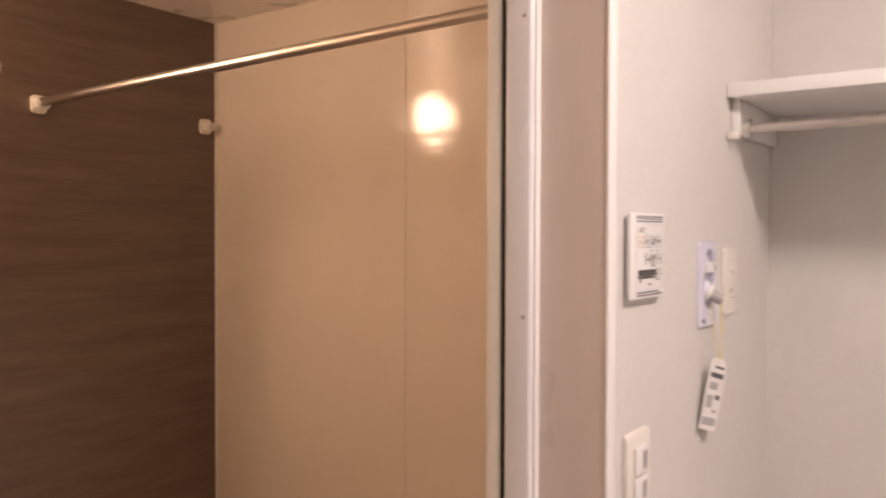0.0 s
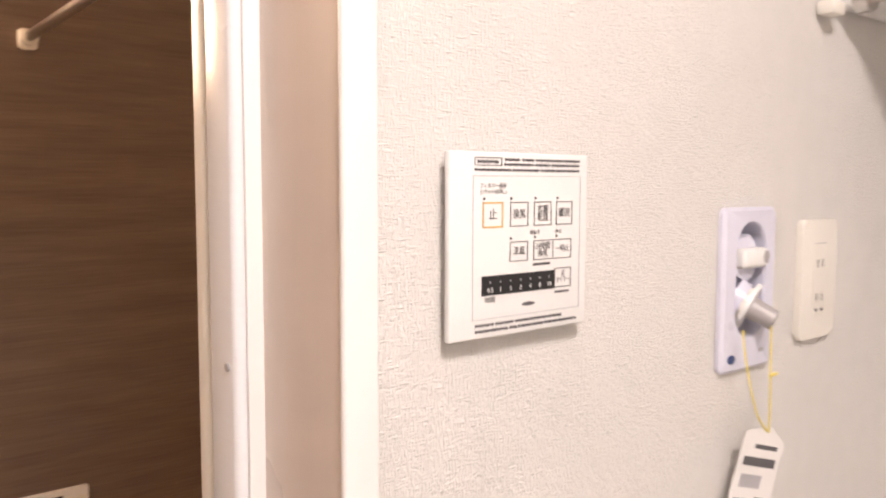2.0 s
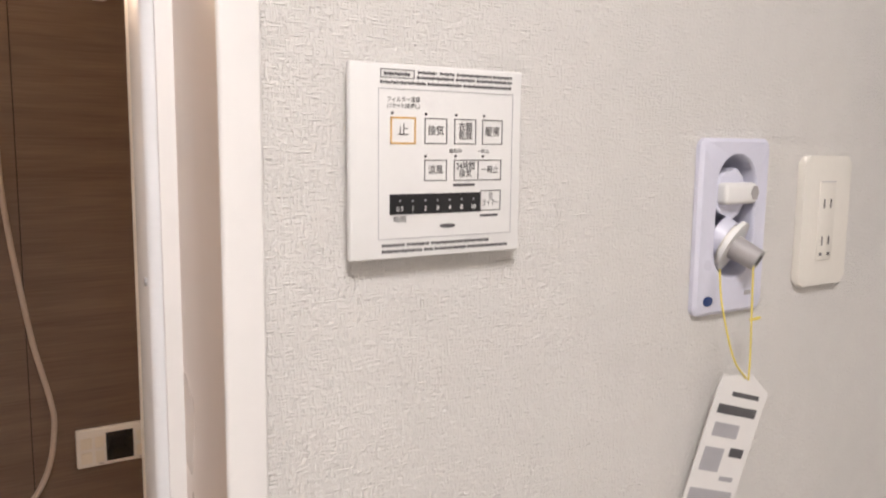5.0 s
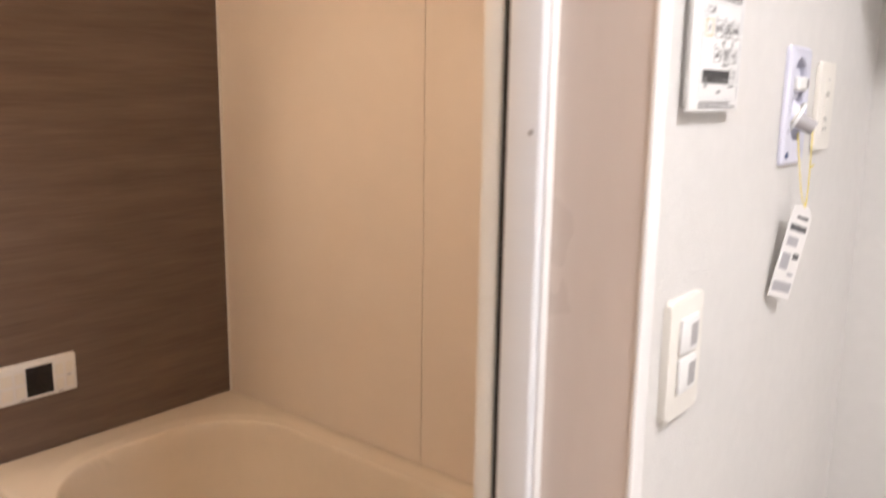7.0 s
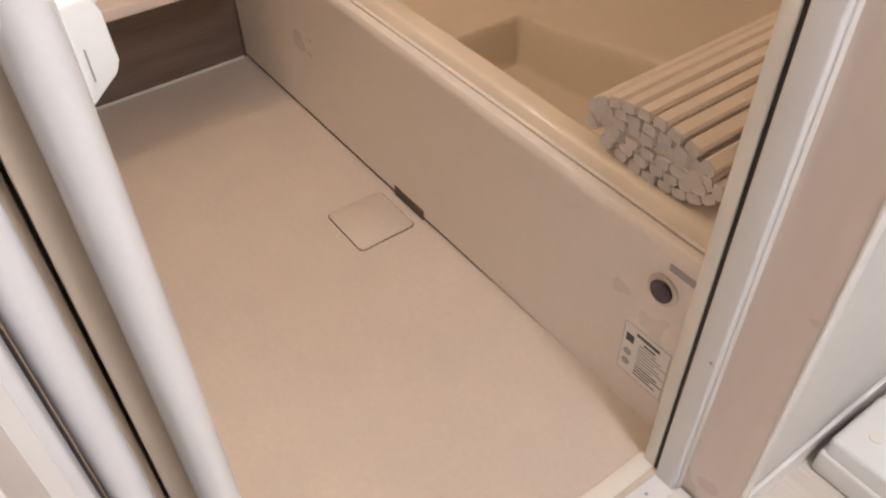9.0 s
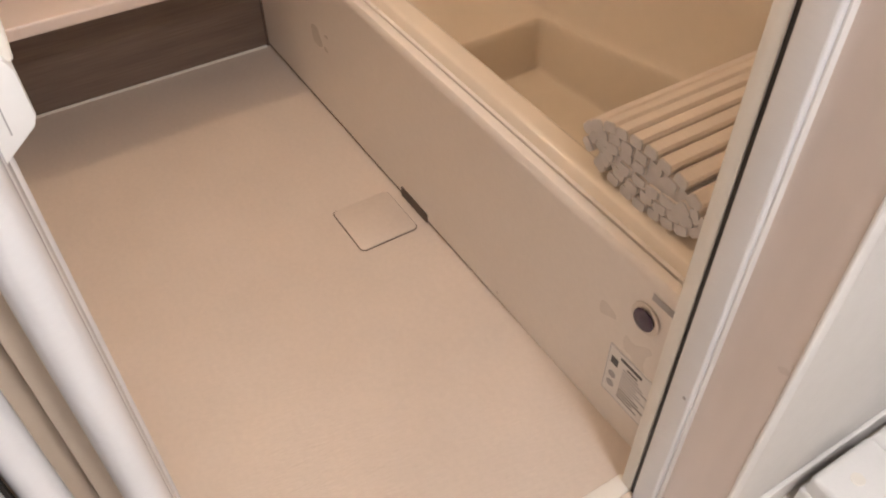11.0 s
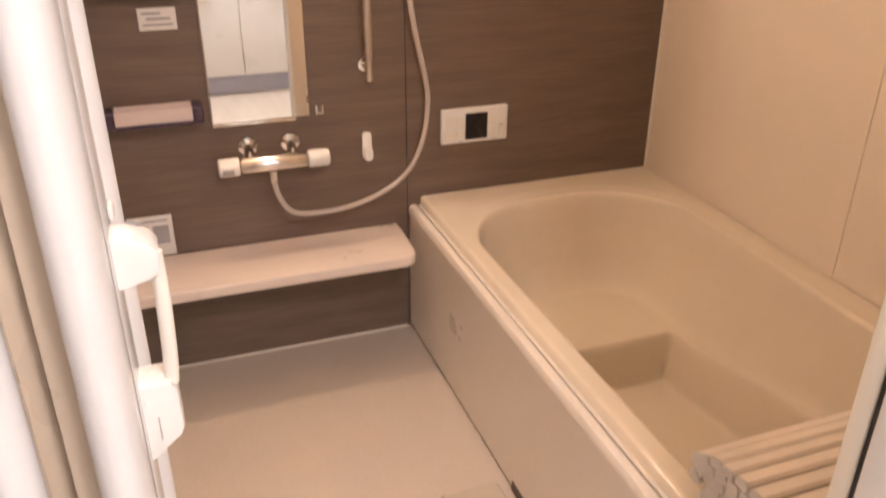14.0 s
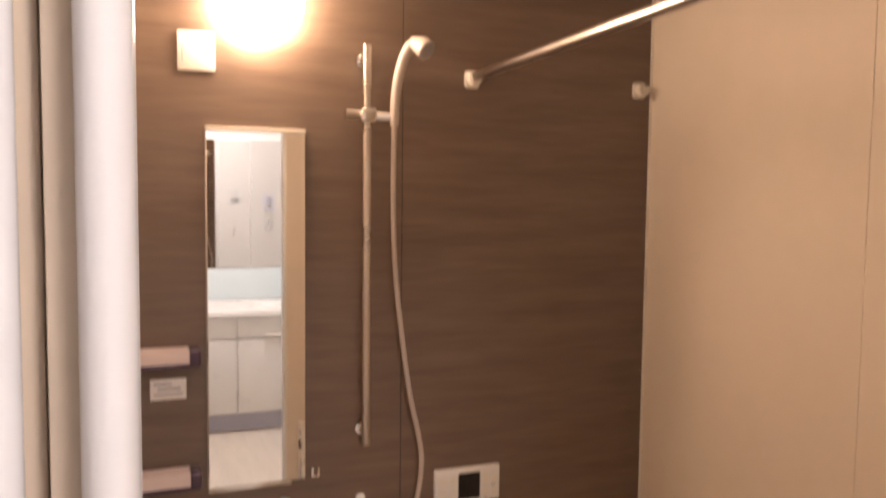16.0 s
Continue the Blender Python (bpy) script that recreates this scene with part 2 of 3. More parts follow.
structure("floor_bath", bath_floor(), FLOORM, "warm grey embossed bathroom floor with a square drain cover")
structure("wall_west", box(-0.06, 0.0, -0.829, 0.06, -0.05, CEIL_Z + 0.05), WOOD, "brown wood-grain laminated wall panel over the bathtub")
structure("wall_west_shower", box(-0.06, 0.0, -1.72, -0.832, -0.05, CEIL_Z + 0.05), WOOD, "brown wood-grain laminated wall panel behind the shower")
structure("joint_west", box(-0.04, -0.0015, -0.832, -0.829, 0.0, CEIL_Z), BLACK, "thin dark joint between the brown panels")
structure("wall_north", box(0.0, 0.832, 0.0, 0.06, -0.05, CEIL_Z + 0.05), CREAM, "glossy cream bathroom wall panel")
structure("wall_north_end", box(0.8345, 1.72, 0.0, 0.06, -0.05, CEIL_Z + 0.05), CREAM, "glossy cream bathroom wall panel")
structure("joint_north", box(0.832, 0.8345, 0.002, 0.05, -0.05, CEIL_Z), CREAMPL, "fine joint between the cream wall panels")
structure("wall_south", box(0.0, 1.72, BATH_Y - 0.06, BATH_Y, -0.05, CEIL_Z + 0.05), CREAM, "glossy cream bathroom wall panel")
structure("ceiling_bath", box(-0.06, 1.72, -1.72, 0.06, CEIL_Z, CEIL_Z + 0.04), CEIL, "flat pale cream bathroom ceiling")
structure("trim_corner", box(0.0, 0.006, -0.006, 0.0, RIM, CEIL_Z), CREAMPL, "ivory corner bead between brown and cream panels")
structure("trim_bath_base", box(0.0, 0.004, BATH_Y, -0.834, 0.0, 0.006), CREAMPL, "ivory sealant line along the bath floor")

# the wall with the bathroom door, bath side and wash side
structure("wall_east_bath", box(BATH_X, BATH_X + 0.03, DOOR_R, 0.0, -0.05, CEIL_Z), CREAM, "cream bathroom wall panel beside the door")
structure("wall_east_bath_top", box(BATH_X, BATH_X + 0.03, BATH_Y, DOOR_R, DOOR_TOP, CEIL_Z), CREAM, "cream bathroom wall panel over the door")
TAP_Y, TAP_Z0, TAP_Z1 = -0.440, 1.377, 1.480


def wall_with_recess():
    bm = box(1.715, WALL_X, -0.868, TAP_Y - 0.026, -0.05, 2.45)
    box(1.715, WALL_X, TAP_Y + 0.026, 0.10, -0.05, 2.45, bm=bm)
    box(1.715, WALL_X, TAP_Y - 0.026, TAP_Y + 0.026, -0.05, TAP_Z0 - 0.003, bm=bm)
    box(1.715, WALL_X, TAP_Y - 0.026, TAP_Y + 0.026, TAP_Z1 + 0.003, 2.45, bm=bm)
    return bm


structure("wall_east", wall_with_recess(), PAPER, "off-white wall with a woven embossed wallpaper")
structure("wall_east_south", box(1.72, WALL_X, -2.75, DOOR_L - 0.022, -0.05, 2.45), PAPER, "off-white wall with a woven embossed wallpaper")
structure("wall_east_top", box(1.72, WALL_X, DOOR_L - 0.022, -0.868, DOOR_TOP + 0.03, 2.45), PAPER, "off-white wallpapered wall over the bathroom door")


def door_frame():
    t = thing("door_frame", "white aluminium bathroom door frame with black gasket and beige lining", "door frame", (1.75, DOOR_R, 0), kind="structure")
    t.location = (0, 0, 0)
    for side, (a, b) in (("r", (DOOR_R, 1)), ("l", (DOOR_L, -1))):
        def span(lo, hi):
            return (a + b * lo, a + b * hi) if b > 0 else (a + b * hi, a + b * lo)
        y0, y1 = span(-0.010, 0.03)
        part("inner_strip", box(1.666, 1.690, y0, y1, 0, DOOR_TOP, 0.004), CREAMPL, t, "cream plastic strip")
        y0, y1 = span(-0.008, 0.03)
        part("gasket", box(1.6903, 1.6977, y0, y1, 0, DOOR_TOP), BLACK, t, "black rubber gasket")
        y0, y1 = span(-0.0145, 0.03)
        part("frame_bar", box(1.698, 1.7385, y0, y1, 0, DOOR_TOP, 0.005, 3), ALU, t, "white aluminium bar")
        y0, y1 = span(-0.007, 0.03)
        part("frame_lip", box(1.7385, 1.742, y0, y1, 0, DOOR_TOP, 0.001), TRIM, t)
        y0, y1 = span(0.004, 0.022)
        part("lining", box(1.742, 1.835, y0, y1, 0, DOOR_TOP + 0.02), REVEAL, t, "beige laminated lining")
        y0, y1 = span(0.002, 0.026)
        part("casing", box(1.8352, 1.8412, y0, y1, 0, DOOR_TOP + 0.025, 0.0025, 3), TRIM, t, "white casing edge")
        for z in (0.35, 1.02, 1.395, 1.79):
            yy = a - b * 0.0147
            part("screw", tube([(1.728, yy - 0.0012, z), (1.728, yy + 0.0012, z)], 0.0028, 10), GREYPL, t)
    part("head_bar", box(1.69, 1.7385, DOOR_L, DOOR_R, DOOR_TOP - 0.03, DOOR_TOP, 0.004), ALU, t)
    part("head_lining", box(1.742, 1.828, DOOR_L, DOOR_R, DOOR_TOP, DOOR_TOP + 0.02), REVEAL, t)
    part("head_casing", box(1.8285, 1.8405, DOOR_L, DOOR_R, DOOR_TOP, DOOR_TOP + 0.025, 0.004), TRIM, t)
    part("inner_sill", box(1.655, 1.69, DOOR_L, DOOR_R, 0.0, 0.018, 0.005), CREAMPL, t, "cream threshold ledge")
    part("sill_track", box(1.692, 1.742, DOOR_L, DOOR_R, 0.0, 0.010, 0.003), ALU, t, "white aluminium track")
    part("sill_board", box(1.742, 1.842, DOOR_L, DOOR_R, 0.0, 0.016, 0.004), TRIM, t, "white threshold board")
    for y in (-0.93, -1.25, -1.58):
        part("sill_screw", tube([(1.717, y, 0.009), (1.717, y, 0.0112)], 0.003, 10), GREYPL, t)
    return t


door_frame()


def folding_door():
    """Two leaves folded inwards against the south side of the opening."""
    t = thing("folding_door", "white framed folding bathroom door, folded open, with a pull handle", "door", kind="structure")
    # leaf by the hinge
    h0, h1 = Vector((1.683, -1.618, 0)), Vector((1.36, -1.592, 0))
    f0, f1 = Vector((1.664, -1.5545, 0)), Vector((1.36, -1.566, 0))
    for a, b, fat in ((h0, h1, 0.011), (f0, f1, 0.010)):
        d = (b - a).normalized()
        n = Vector((-d.y, d.x, 0))
        def quad(s0, s1, w, z0, z1, bev):
            p = [a + d * s0 + n * w, a + d * s1 + n * w, a + d * s1 - n * w, a + d * s0 - n * w]
            return prism([(q.x, q.y) for q in p], "z", z0, z1, bev)
        ln = (b - a).length
        part("panel", quad(0.03, ln - 0.03, 0.004, 0.06, 1.95, 0), PANEL, t, "milky beige resin panel")
        part("top_rail", quad(0.02, ln - 0.02, fat, 1.95, 1.99, 0.002), ALU, t)
        part("bottom_rail", quad(0.02, ln - 0.02, fat, 0.02, 0.07, 0.002), ALU, t)
        part("stile", quad(ln - 0.032, ln, fat, 0.02, 1.99, 0.003), ALU, t)
    part("hinge_stile", prism(oval(1.684, -1.614, 0.019, 0.0145, 24), "z", 0.02, 1.99), ALU, t, "rounded white stile")
    part("hinge_gasket", box(1.690, 1.6965, -1.6325, -1.6290, 0.02, 1.99), BLACK, t, "dark seal")
    part("leading_stile", prism(oval(1.668, -1.5545, 0.026, 0.0168, 32), "z", 0.015, 1.995), ALU, t, "wide rounded white stile")
    part("stile_back", box(1.606, 1.652, -1.558, -1.5372, 0.02, 1.99, 0.002), ALU, t)
    part("joint_line", box(1.6525, 1.6555, -1.556, -1.5378, 0.03, 1.98), GREYPL, t)
    # two beige strips added so the unlit fold between the leaves looks bright
    part("stile_gap_strip", box(1.640, 1.650, -1.590, -1.566, 0.02, 1.99, 0.002), PANEL, t, "added beige strip closing the dark gap between the leaves")
    part("hinge_gap_strip", box(1.600, 1.630, -1.614, -1.5925, 0.02, 1.99, 0.002), PANEL, t, "added beige strip closing the dark gap between the leaves")
    part("middle_hinge", prism(oval(1.355, -1.574, 0.014, 0.03, 20), "z", 0.02, 1.99), ALU, t)
    # pull handle on the face towards the bath
    lower = [(-1.548, 0.990), (-1.541, 0.992), (-1.5145, 1.014), (-1.5115, 1.021), (-1.5125, 1.052), (-1.516, 1.060), (-1.548, 1.0595)]
    upper = [(-1.542, 1.138), (-1.535, 1.1385), (-1.5175, 1.141), (-1.5105, 1.146), (-1.5095, 1.160), (-1.514, 1.167), (-1.532, 1.174), (-1.542, 1.174)]
    for outline in (lower, upper):
        part("handle_bracket", prism(outline, "x", 1.610, 1.641, 0.0025), WHITE, t, "white plastic handle bracket")
    part("bracket_seam", box(1.6065, 1.6095, -1.541, -1.519, 1.140, 1.171), GREYPL, t)
    part("handle_bar", tube(spline([(1.630, -1.5155, 1.055), (1.630, -1.5135, 1.08), (1.630, -1.512, 1.125), (1.630, -1.5125, 1.158)], 5), 0.0052, 16), CREAMPL, t, "ivory grip bar")
    part("handle_slot", box(1.641, 1.6415, -1.5285, -1.5276, 1.014, 1.034), GREYPL, t)
    part("hinge_catch", box(1.606, 1.620, -1.5368, -1.533, 1.179, 1.190, 0.002), WHITE, t)
    return t


folding_door()


# ---- bath room things ----
def bathtub():
    t = thing("bathtub", "cream acrylic bathtub with a moulded seat and off-white apron", "bathtub")
    # basin and rim as one sheet whose height falls inside the rounded opening
    x0, x1, y0, y1 = 0.003, 1.662, -0.790, -0.003
    ox0, ox1, oy0, oy1 = 0.125, 1.52, -0.742, -0.072
    nx, ny = 300, 158
    xs = [x0 + (x1 - x0) * i / nx for i in range(nx + 1)]
    ys = [y0 + (y1 - y0) * j / ny for j in range(ny + 1)]

    def depth(x, y):
        r = 0.27 if x < 0.8 else 0.16
        cx, cy = min(max(x, ox0 + r), ox1 - r), min(max(y, oy0 + r), oy1 - r)
        dx, dy = x - cx, y - cy
        inside = r - math.hypot(dx, dy) if (dx or dy) else min(x - ox0, ox1 - x, y - oy0, oy1 - y)
        return inside

    def smooth(a):
        a = min(max(a, 0.0), 1.0)
        return a * a * (3 - 2 * a)

    def height(x, y):
        d = depth(x, y)
        edge = min(x1 - x, y - y0)
        lip = -0.004 * (1 - smooth(edge / 0.009)) if y < y0 + 0.009 else 0.0
        if d <= 0:
            return RIM + lip - 0.004 * smooth((d + 0.05) / 0.05)
        seat_edge = 0.515 + 0.012 * math.cos((y + 0.4) * 6)
        # a long ledge carries on from the seat along the side, narrowing and rising towards the foot end
        k = smooth((x - 0.45) / 0.7)
        ledge, level = 0.125 - 0.062 * k, 0.152 + 0.045 * k
        seat = 1 - smooth((x - seat_edge + 0.012) / 0.03)
        if d < ledge:
            u = d / ledge
            roll = 1 - math.sqrt(max(0.0, 1 - min(d / 0.012, 1.0) ** 2))
            drop = 0.06 * roll + 0.94 * (1 - (1 - u) ** 2.6) * smooth(d / 0.016)
            return RIM - 0.004 - (RIM - 0.004 - level) * drop
        floor_z = level + (0.012 - level) * (1 - seat)
        return level + (floor_z - level) * smooth((d - ledge) / 0.036)

    bm = bmesh.new()
    grid = [[bm.verts.new((x, y, height(x, y))) for y in ys] for x in xs]
    for i in range(nx):
        for j in range(ny):
            bm.faces.new((grid[i][j], grid[i + 1][j], grid[i + 1][j + 1], grid[i][j + 1]))
    # rim skirt on the open side
    low = [bm.verts.new((x, y0, RIM - 0.055)) for x in xs]
    for i in range(nx):
        bm.faces.new((grid[i][0], low[i], low[i + 1], grid[i + 1][0]))
    ob = part("basin", bm, TUB, t)
    ob.data.set_sharp_from_angle(angle=radians(80))
    # apron: flat panel with a rounded top lip
    ol = [(-0.792, 0.012), (-0.826, 0.012), (-0.826, 0.395), (-0.8285, 0.405), (-0.828, 0.418), (-0.823, 0.426), (-0.815, 0.4285), (-0.806, 0.4275), (-0.801, 0.422), (-0.799, 0.410), (-0.792, 0.410)]
    ap = part("apron", prism(ol, "x", 0.004, 1.66), APRON, t, "smooth off-white apron panel")
    part("rim_groove", box(0.004, 1.66, -0.7985, -0.7905, 0.4105, 0.4250), APRON, t, "sealed groove under the rim")
    # solid dark strip and block: painted shade under the apron and in the drain opening
    part("apron_gap_shade", box(0.004, 1.66, -0.822, -0.795, 0.0, 0.0125), GROOVE, t, "dark strip painted for the shaded gap under the apron")
    part("drain_slot", box(0.80, 0.92, -0.8285, -0.824, 0.001, 0.03, 0.003), GROOVE, t, "dark drain opening")
    # button, name plate, caution label
    b = prism(oval(1.583, 0.335, 0.030, 0.030, 32), "y", -0.8305, -0.8255, 0.0015)
    btn = part("push_button", b, STEEL, t, "round chrome-rimmed drain button")
    part("button_cap", prism(oval(1.583, 0.335, 0.021, 0.021, 28), "y", -0.836, -0.8306, 0.003, 3), SMOKE, btn, "dark domed cap")
    part("name_plate", box(1.584, 1.636, -0.8275, -0.8255, 0.381, 0.395, 0.0005), GREYPL, t, "grey name plate")
    lab = part("caution_label", prism(round_rect(1.527, 1.631, 0.09, 0.216, 0.004, 3), "y", -0.8272, -0.8258), CARD, t, "white caution label with fine print")
    def ink(x0, x1, z0, z1, m=INK):
        part("print_bar", box(x0, x1, -0.8277, -0.8272, z0, z1), m, lab, smooth=False)
    for z in (0.0912, 0.2142):
        ink(1.529, 1.629, z, z + 0.0008, INKPALE)
    for x in (1.5285, 1.629):
        ink(x, x + 0.0008, 0.093, 0.213, INKPALE)
    ink(1.557, 1.608, 0.198, 0.205)
    ink(1.575, 1.600, 0.187, 0.191)
    for k in range(11):
        ink(1.566, 1.566 + 0.05 + 0.012 * ((k * 7) % 3 - 1), 0.180 - 0.0075 * k, 0.1825 - 0.0075 * k, INK if k > 6 else INKPALE)
    ink(1.536, 1.553, 0.172, 0.190)
    for z in (0.145, 0.12):
        part("print_ring", prism(oval(1.545, z, 0.009, 0.008, 18), "y", -0.8277, -0.8272), INKPALE, lab, smooth=False)
    part("stopper", tube([(1.30, -0.40, 0.008), (1.30, -0.40, 0.02)], 0.03, 24), CHROME, t, "chrome plug")
    return t


bathtub()


def bath_cover_roll():
    """A slatted cover rolled up flat; its slats run across the tub."""
    t = thing("rolled_bath_cover", "rolled ivory slatted bath cover lying on the tub rim", "bath cover")
    cx, cz, a, b = 1.463, 0.511, 0.139, 0.059
    y0, y1 = -0.772, -0.09
    w, th = 0.031, 0.0180
    # walk along the spiral and set a slat every slat width
    phase = math.pi * 1.12
    ring = 0
    while ring < 4:
        ra, rb = a - 0.0085 - ring * 0.0190, b - 0.0085 - ring * 0.0190
        if rb < 0.006:
            break
        ang, total = phase + ring * 0.4, 0.0
        while total < 2 * math.pi - 0.12:
            px, pz = cx + ra * math.cos(ang), cz + rb * math.sin(ang)
            tx, tz = -ra * math.sin(ang), rb * math.cos(ang)
            ln = math.hypot(tx, tz)
            tx, tz = tx / ln, tz / ln
            nx_, nz_ = tz, -tx
            hw = w / 2 - 0.0022
            j = 0.0015 * math.sin(ring * 5 + total * 9)
            shape = [(-hw, -th / 2 + 0.002), (-hw + 0.003, -th / 2), (hw - 0.003, -th / 2), (hw, -th / 2 + 0.002),
                     (hw, th / 2 - 0.005), (hw - 0.004, th / 2), (-hw + 0.004, th / 2), (-hw, th / 2 - 0.005)]
            ol = [(px + u * tx + v * nx_, pz + u * tz + v * nz_) for u, v in shape]
            sl = part("slat", prism(ol, "y", y0 + j + 0.003, y1 + j), SLAT, t, smooth=False)
            part("slat_end", prism([(px + (u * tx + v * nx_) * 0.94, pz + (u * tz + v * nz_) * 0.94) for u, v in shape], "y", y0 + j, y0 + j + 0.003), SLATEND, sl, "greyish cut end", smooth=False)
            step = w / ln
            ang += step
            total += step
        ring += 1
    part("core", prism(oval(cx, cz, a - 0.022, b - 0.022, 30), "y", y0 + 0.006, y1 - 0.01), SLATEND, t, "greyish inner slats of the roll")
    return t


bath_cover_roll()


def drain_cover():
    t = thing("drain_cover", "square warm grey drain cover flush in the bath floor", "drain cover")
    part("seam", prism(round_rect(0.766, 0.922, -1.000, -0.850, 0.014), "z", 0.0, 0.0012), GROOVE, t, "thin dark seam", smooth=False)
    part("plate", prism(round_rect(0.7685, 0.9195, -0.9975, -0.8525, 0.012), "z", 0.0, 0.004, 0.0012), FLOORM, t)
    return t


drain_cover()


def shelf_counter():
    t = thing("bath_counter", "pale wall-hung bathroom counter shelf with a rounded corner", "counter")
    pts = [(0.003, -1.652), (0.236, -1.652)]
    for k in range(9):
        an = radians(90 * k / 8)
        pts.append((0.206 + 0.03 * math.cos(an), -0.906 + 0.03 * math.sin(an)))
    pts += [(0.19, -0.874), (0.05, -0.868), (0.003, -0.868)]
    part("top", prism(pts, "z", 0.345, 0.376, 0.006, 3), COUNTER, t)
    for y in (-0.955, -1.535):
        part("bracket", prism([(0.002, 0.29), (0.03, 0.29), (0.16, 0.335), (0.16, 0.3445), (0.002, 0.3445)], "y", y, y + 0.045, 0.003), COUNTER, t)
    return t


shelf_counter()


def wall_mirror():
    t = thing("wall_mirror", "tall narrow frameless bathroom mirror on the brown wall", "mirror")
    part("glass", box(0.004, 0.020, -1.370, -1.112, 0.741, 1.690, 0.002), MIRROR, t, smooth=False)
    part("back", box(0.001, 0.004, -1.371, -1.111, 0.740, 1.691), STEEL, t)
    part("top_rail", box(0.001, 0.023, -1.371, -1.111, 1.688, 1.700, 0.002), CREAMPL, t, "ivory top rail")
    part("bottom_rail", box(0.001, 0.0225, -1.371, -1.150, 0.731, 0.741, 0.002), CHROME, t)
    return t


wall_mirror()


def mirror_clip():
    t = thing("wall_clip", "small square chrome clip on the brown wall", "clip")
    part("plate", box(0.001, 0.010, -1.094, -1.070, 0.738, 0.765, 0.002), CHROME, t)
    part("inset", box(0.010, 0.012, -1.088, -1.076, 0.744, 0.765, 0.001), WOOD, t)


mirror_clip()


def slide_bar():
    t = thing("shower_slide_bar", "brushed metal shower slide bar with a sliding holder", "shower bar")
    part("bar", tube([(0.055, -0.950, 0.832), (0.055, -0.950, 1.93)], 0.0115, 20), STEEL, t)
    for z in (0.865, 1.895):
        part("mount", tube([(0.001, -0.950, z), (0.010, -0.950, z), (0.012, -0.950, z), (0.05, -0.950, z)], 0.01, 18, radii=[0.02, 0.019, 0.011, 0.011]), CHROME, t)
    part("holder", box(0.035, 0.082, -0.972, -0.928, 1.722, 1.762, 0.008, 3), CHROME, t)
    part("holder_knob", tube([(0.058, -0.972, 1.742), (0.058, -1.012, 1.742)], 0.016, 20, radii=[0.013, 0.017]), CHROME, t)
    part("holder_arm", tube([(0.058, -0.93, 1.741), (0.075, -0.868, 1.738)], 0.014, 18), CHROME, t)
    return t


slide_bar()


def hand_shower():
    t = thing("hand_shower", "grey hand shower hanging in its holder with a long hose", "shower head")
    body = spline([(0.078, -0.880, 1.715), (0.080, -0.878, 1.79), (0.088, -0.866, 1.87), (0.104, -0.846, 1.925), (0.125, -0.822, 1.932)], 6)
    n = len(body)
    part("grip", tube(body, 0.014, 18, radii=[0.0115 + 0.006 * (i / n) for i in range(n)]), HOSE, t)
    part("head", tube([(0.108, -0.842, 1.938), (0.130, -0.822, 1.926), (0.146, -0.812, 1.912)], 0.03, 24, radii=[0.015, 0.026, 0.027]), HOSE, t)
    part("spray_plate", tube([(0.146, -0.812, 1.9121), (0.1485, -0.8105, 1.910)], 0.023, 24), GREYPL, t)
    hose = spline([(0.078, -0.880, 1.72), (0.072, -0.880, 1.60), (0.06, -0.874, 1.42), (0.05, -0.858, 1.24), (0.045, -0.822, 0.985), (0.045, -0.787, 0.82),
                   (0.045, -0.781, 0.745), (0.05, -0.799, 0.643), (0.06, -0.846, 0.562), (0.075, -0.925, 0.513), (0.09, -1.03, 0.488), (0.095, -1.128, 0.485),
                   (0.09, -1.19, 0.495), (0.08, -1.222, 0.54), (0.078, -1.232, 0.59)], 9)
    part("hose", tube(hose, 0.0072, 12), HOSE, t)
    return t


hand_shower()


def mixer_tap():
    t = thing("mixer_tap", "chrome thermostatic bath mixer tap on the wall", "tap")
    part("body", tube([(0.078, -1.315, 0.639), (0.078, -1.31, 0.639), (0.078, -1.145, 0.639), (0.078, -1.14, 0.639)], 0.022, 24, radii=[0.019, 0.022, 0.022, 0.019]), CHROME, t)
    part("temperature_dial", tube([(0.078, -1.319, 0.639), (0.078, -1.322, 0.639), (0.078, -1.369, 0.639), (0.078, -1.373, 0.639)], 0.024, 24, radii=[0.022, 0.0245, 0.0245, 0.021]), WHITE, t, "white and chrome dial")
    part("flow_lever", tube([(0.078, -1.136, 0.639), (0.078, -1.13, 0.639), (0.078, -1.085, 0.639), (0.078, -1.078, 0.639)], 0.022, 24, radii=[0.020, 0.024, 0.024, 0.020]), WHITE, t, "white switch handle")
    for y in (-1.285, -1.17):
        part("wall_flange", tube([(0.001, y, 0.668), (0.012, y, 0.668), (0.014, y, 0.666), (0.075, y, 0.64)], 0.02, 22, radii=[0.028, 0.026, 0.013, 0.013]), CHROME, t)
    part("outlet", tube([(0.078, -1.232, 0.618), (0.078, -1.232, 0.585)], 0.012, 18), CHROME, t)
    part("dial_mark", box(0.100, 0.1035, -1.365, -1.335, 0.625, 0.640, 0.001), GREYPL, t)
    return t


mixer_tap()


def tray(z):
    t = thing("wall_tray", "narrow pink tray held by smoky violet end caps on the wall", "shelf", group="trays beside the mirror")
    ol = [(0.002, z - 0.022), (0.062, z - 0.022), (0.066, z - 0.018), (0.066, z + 0.018), (0.062, z + 0.018), (0.062, z - 0.016), (0.006, z - 0.016), (0.006, z + 0.016), (0.002, z + 0.016)]
    part("tray", prism(ol, "y", -1.604, -1.418), PINKTRAY, t)
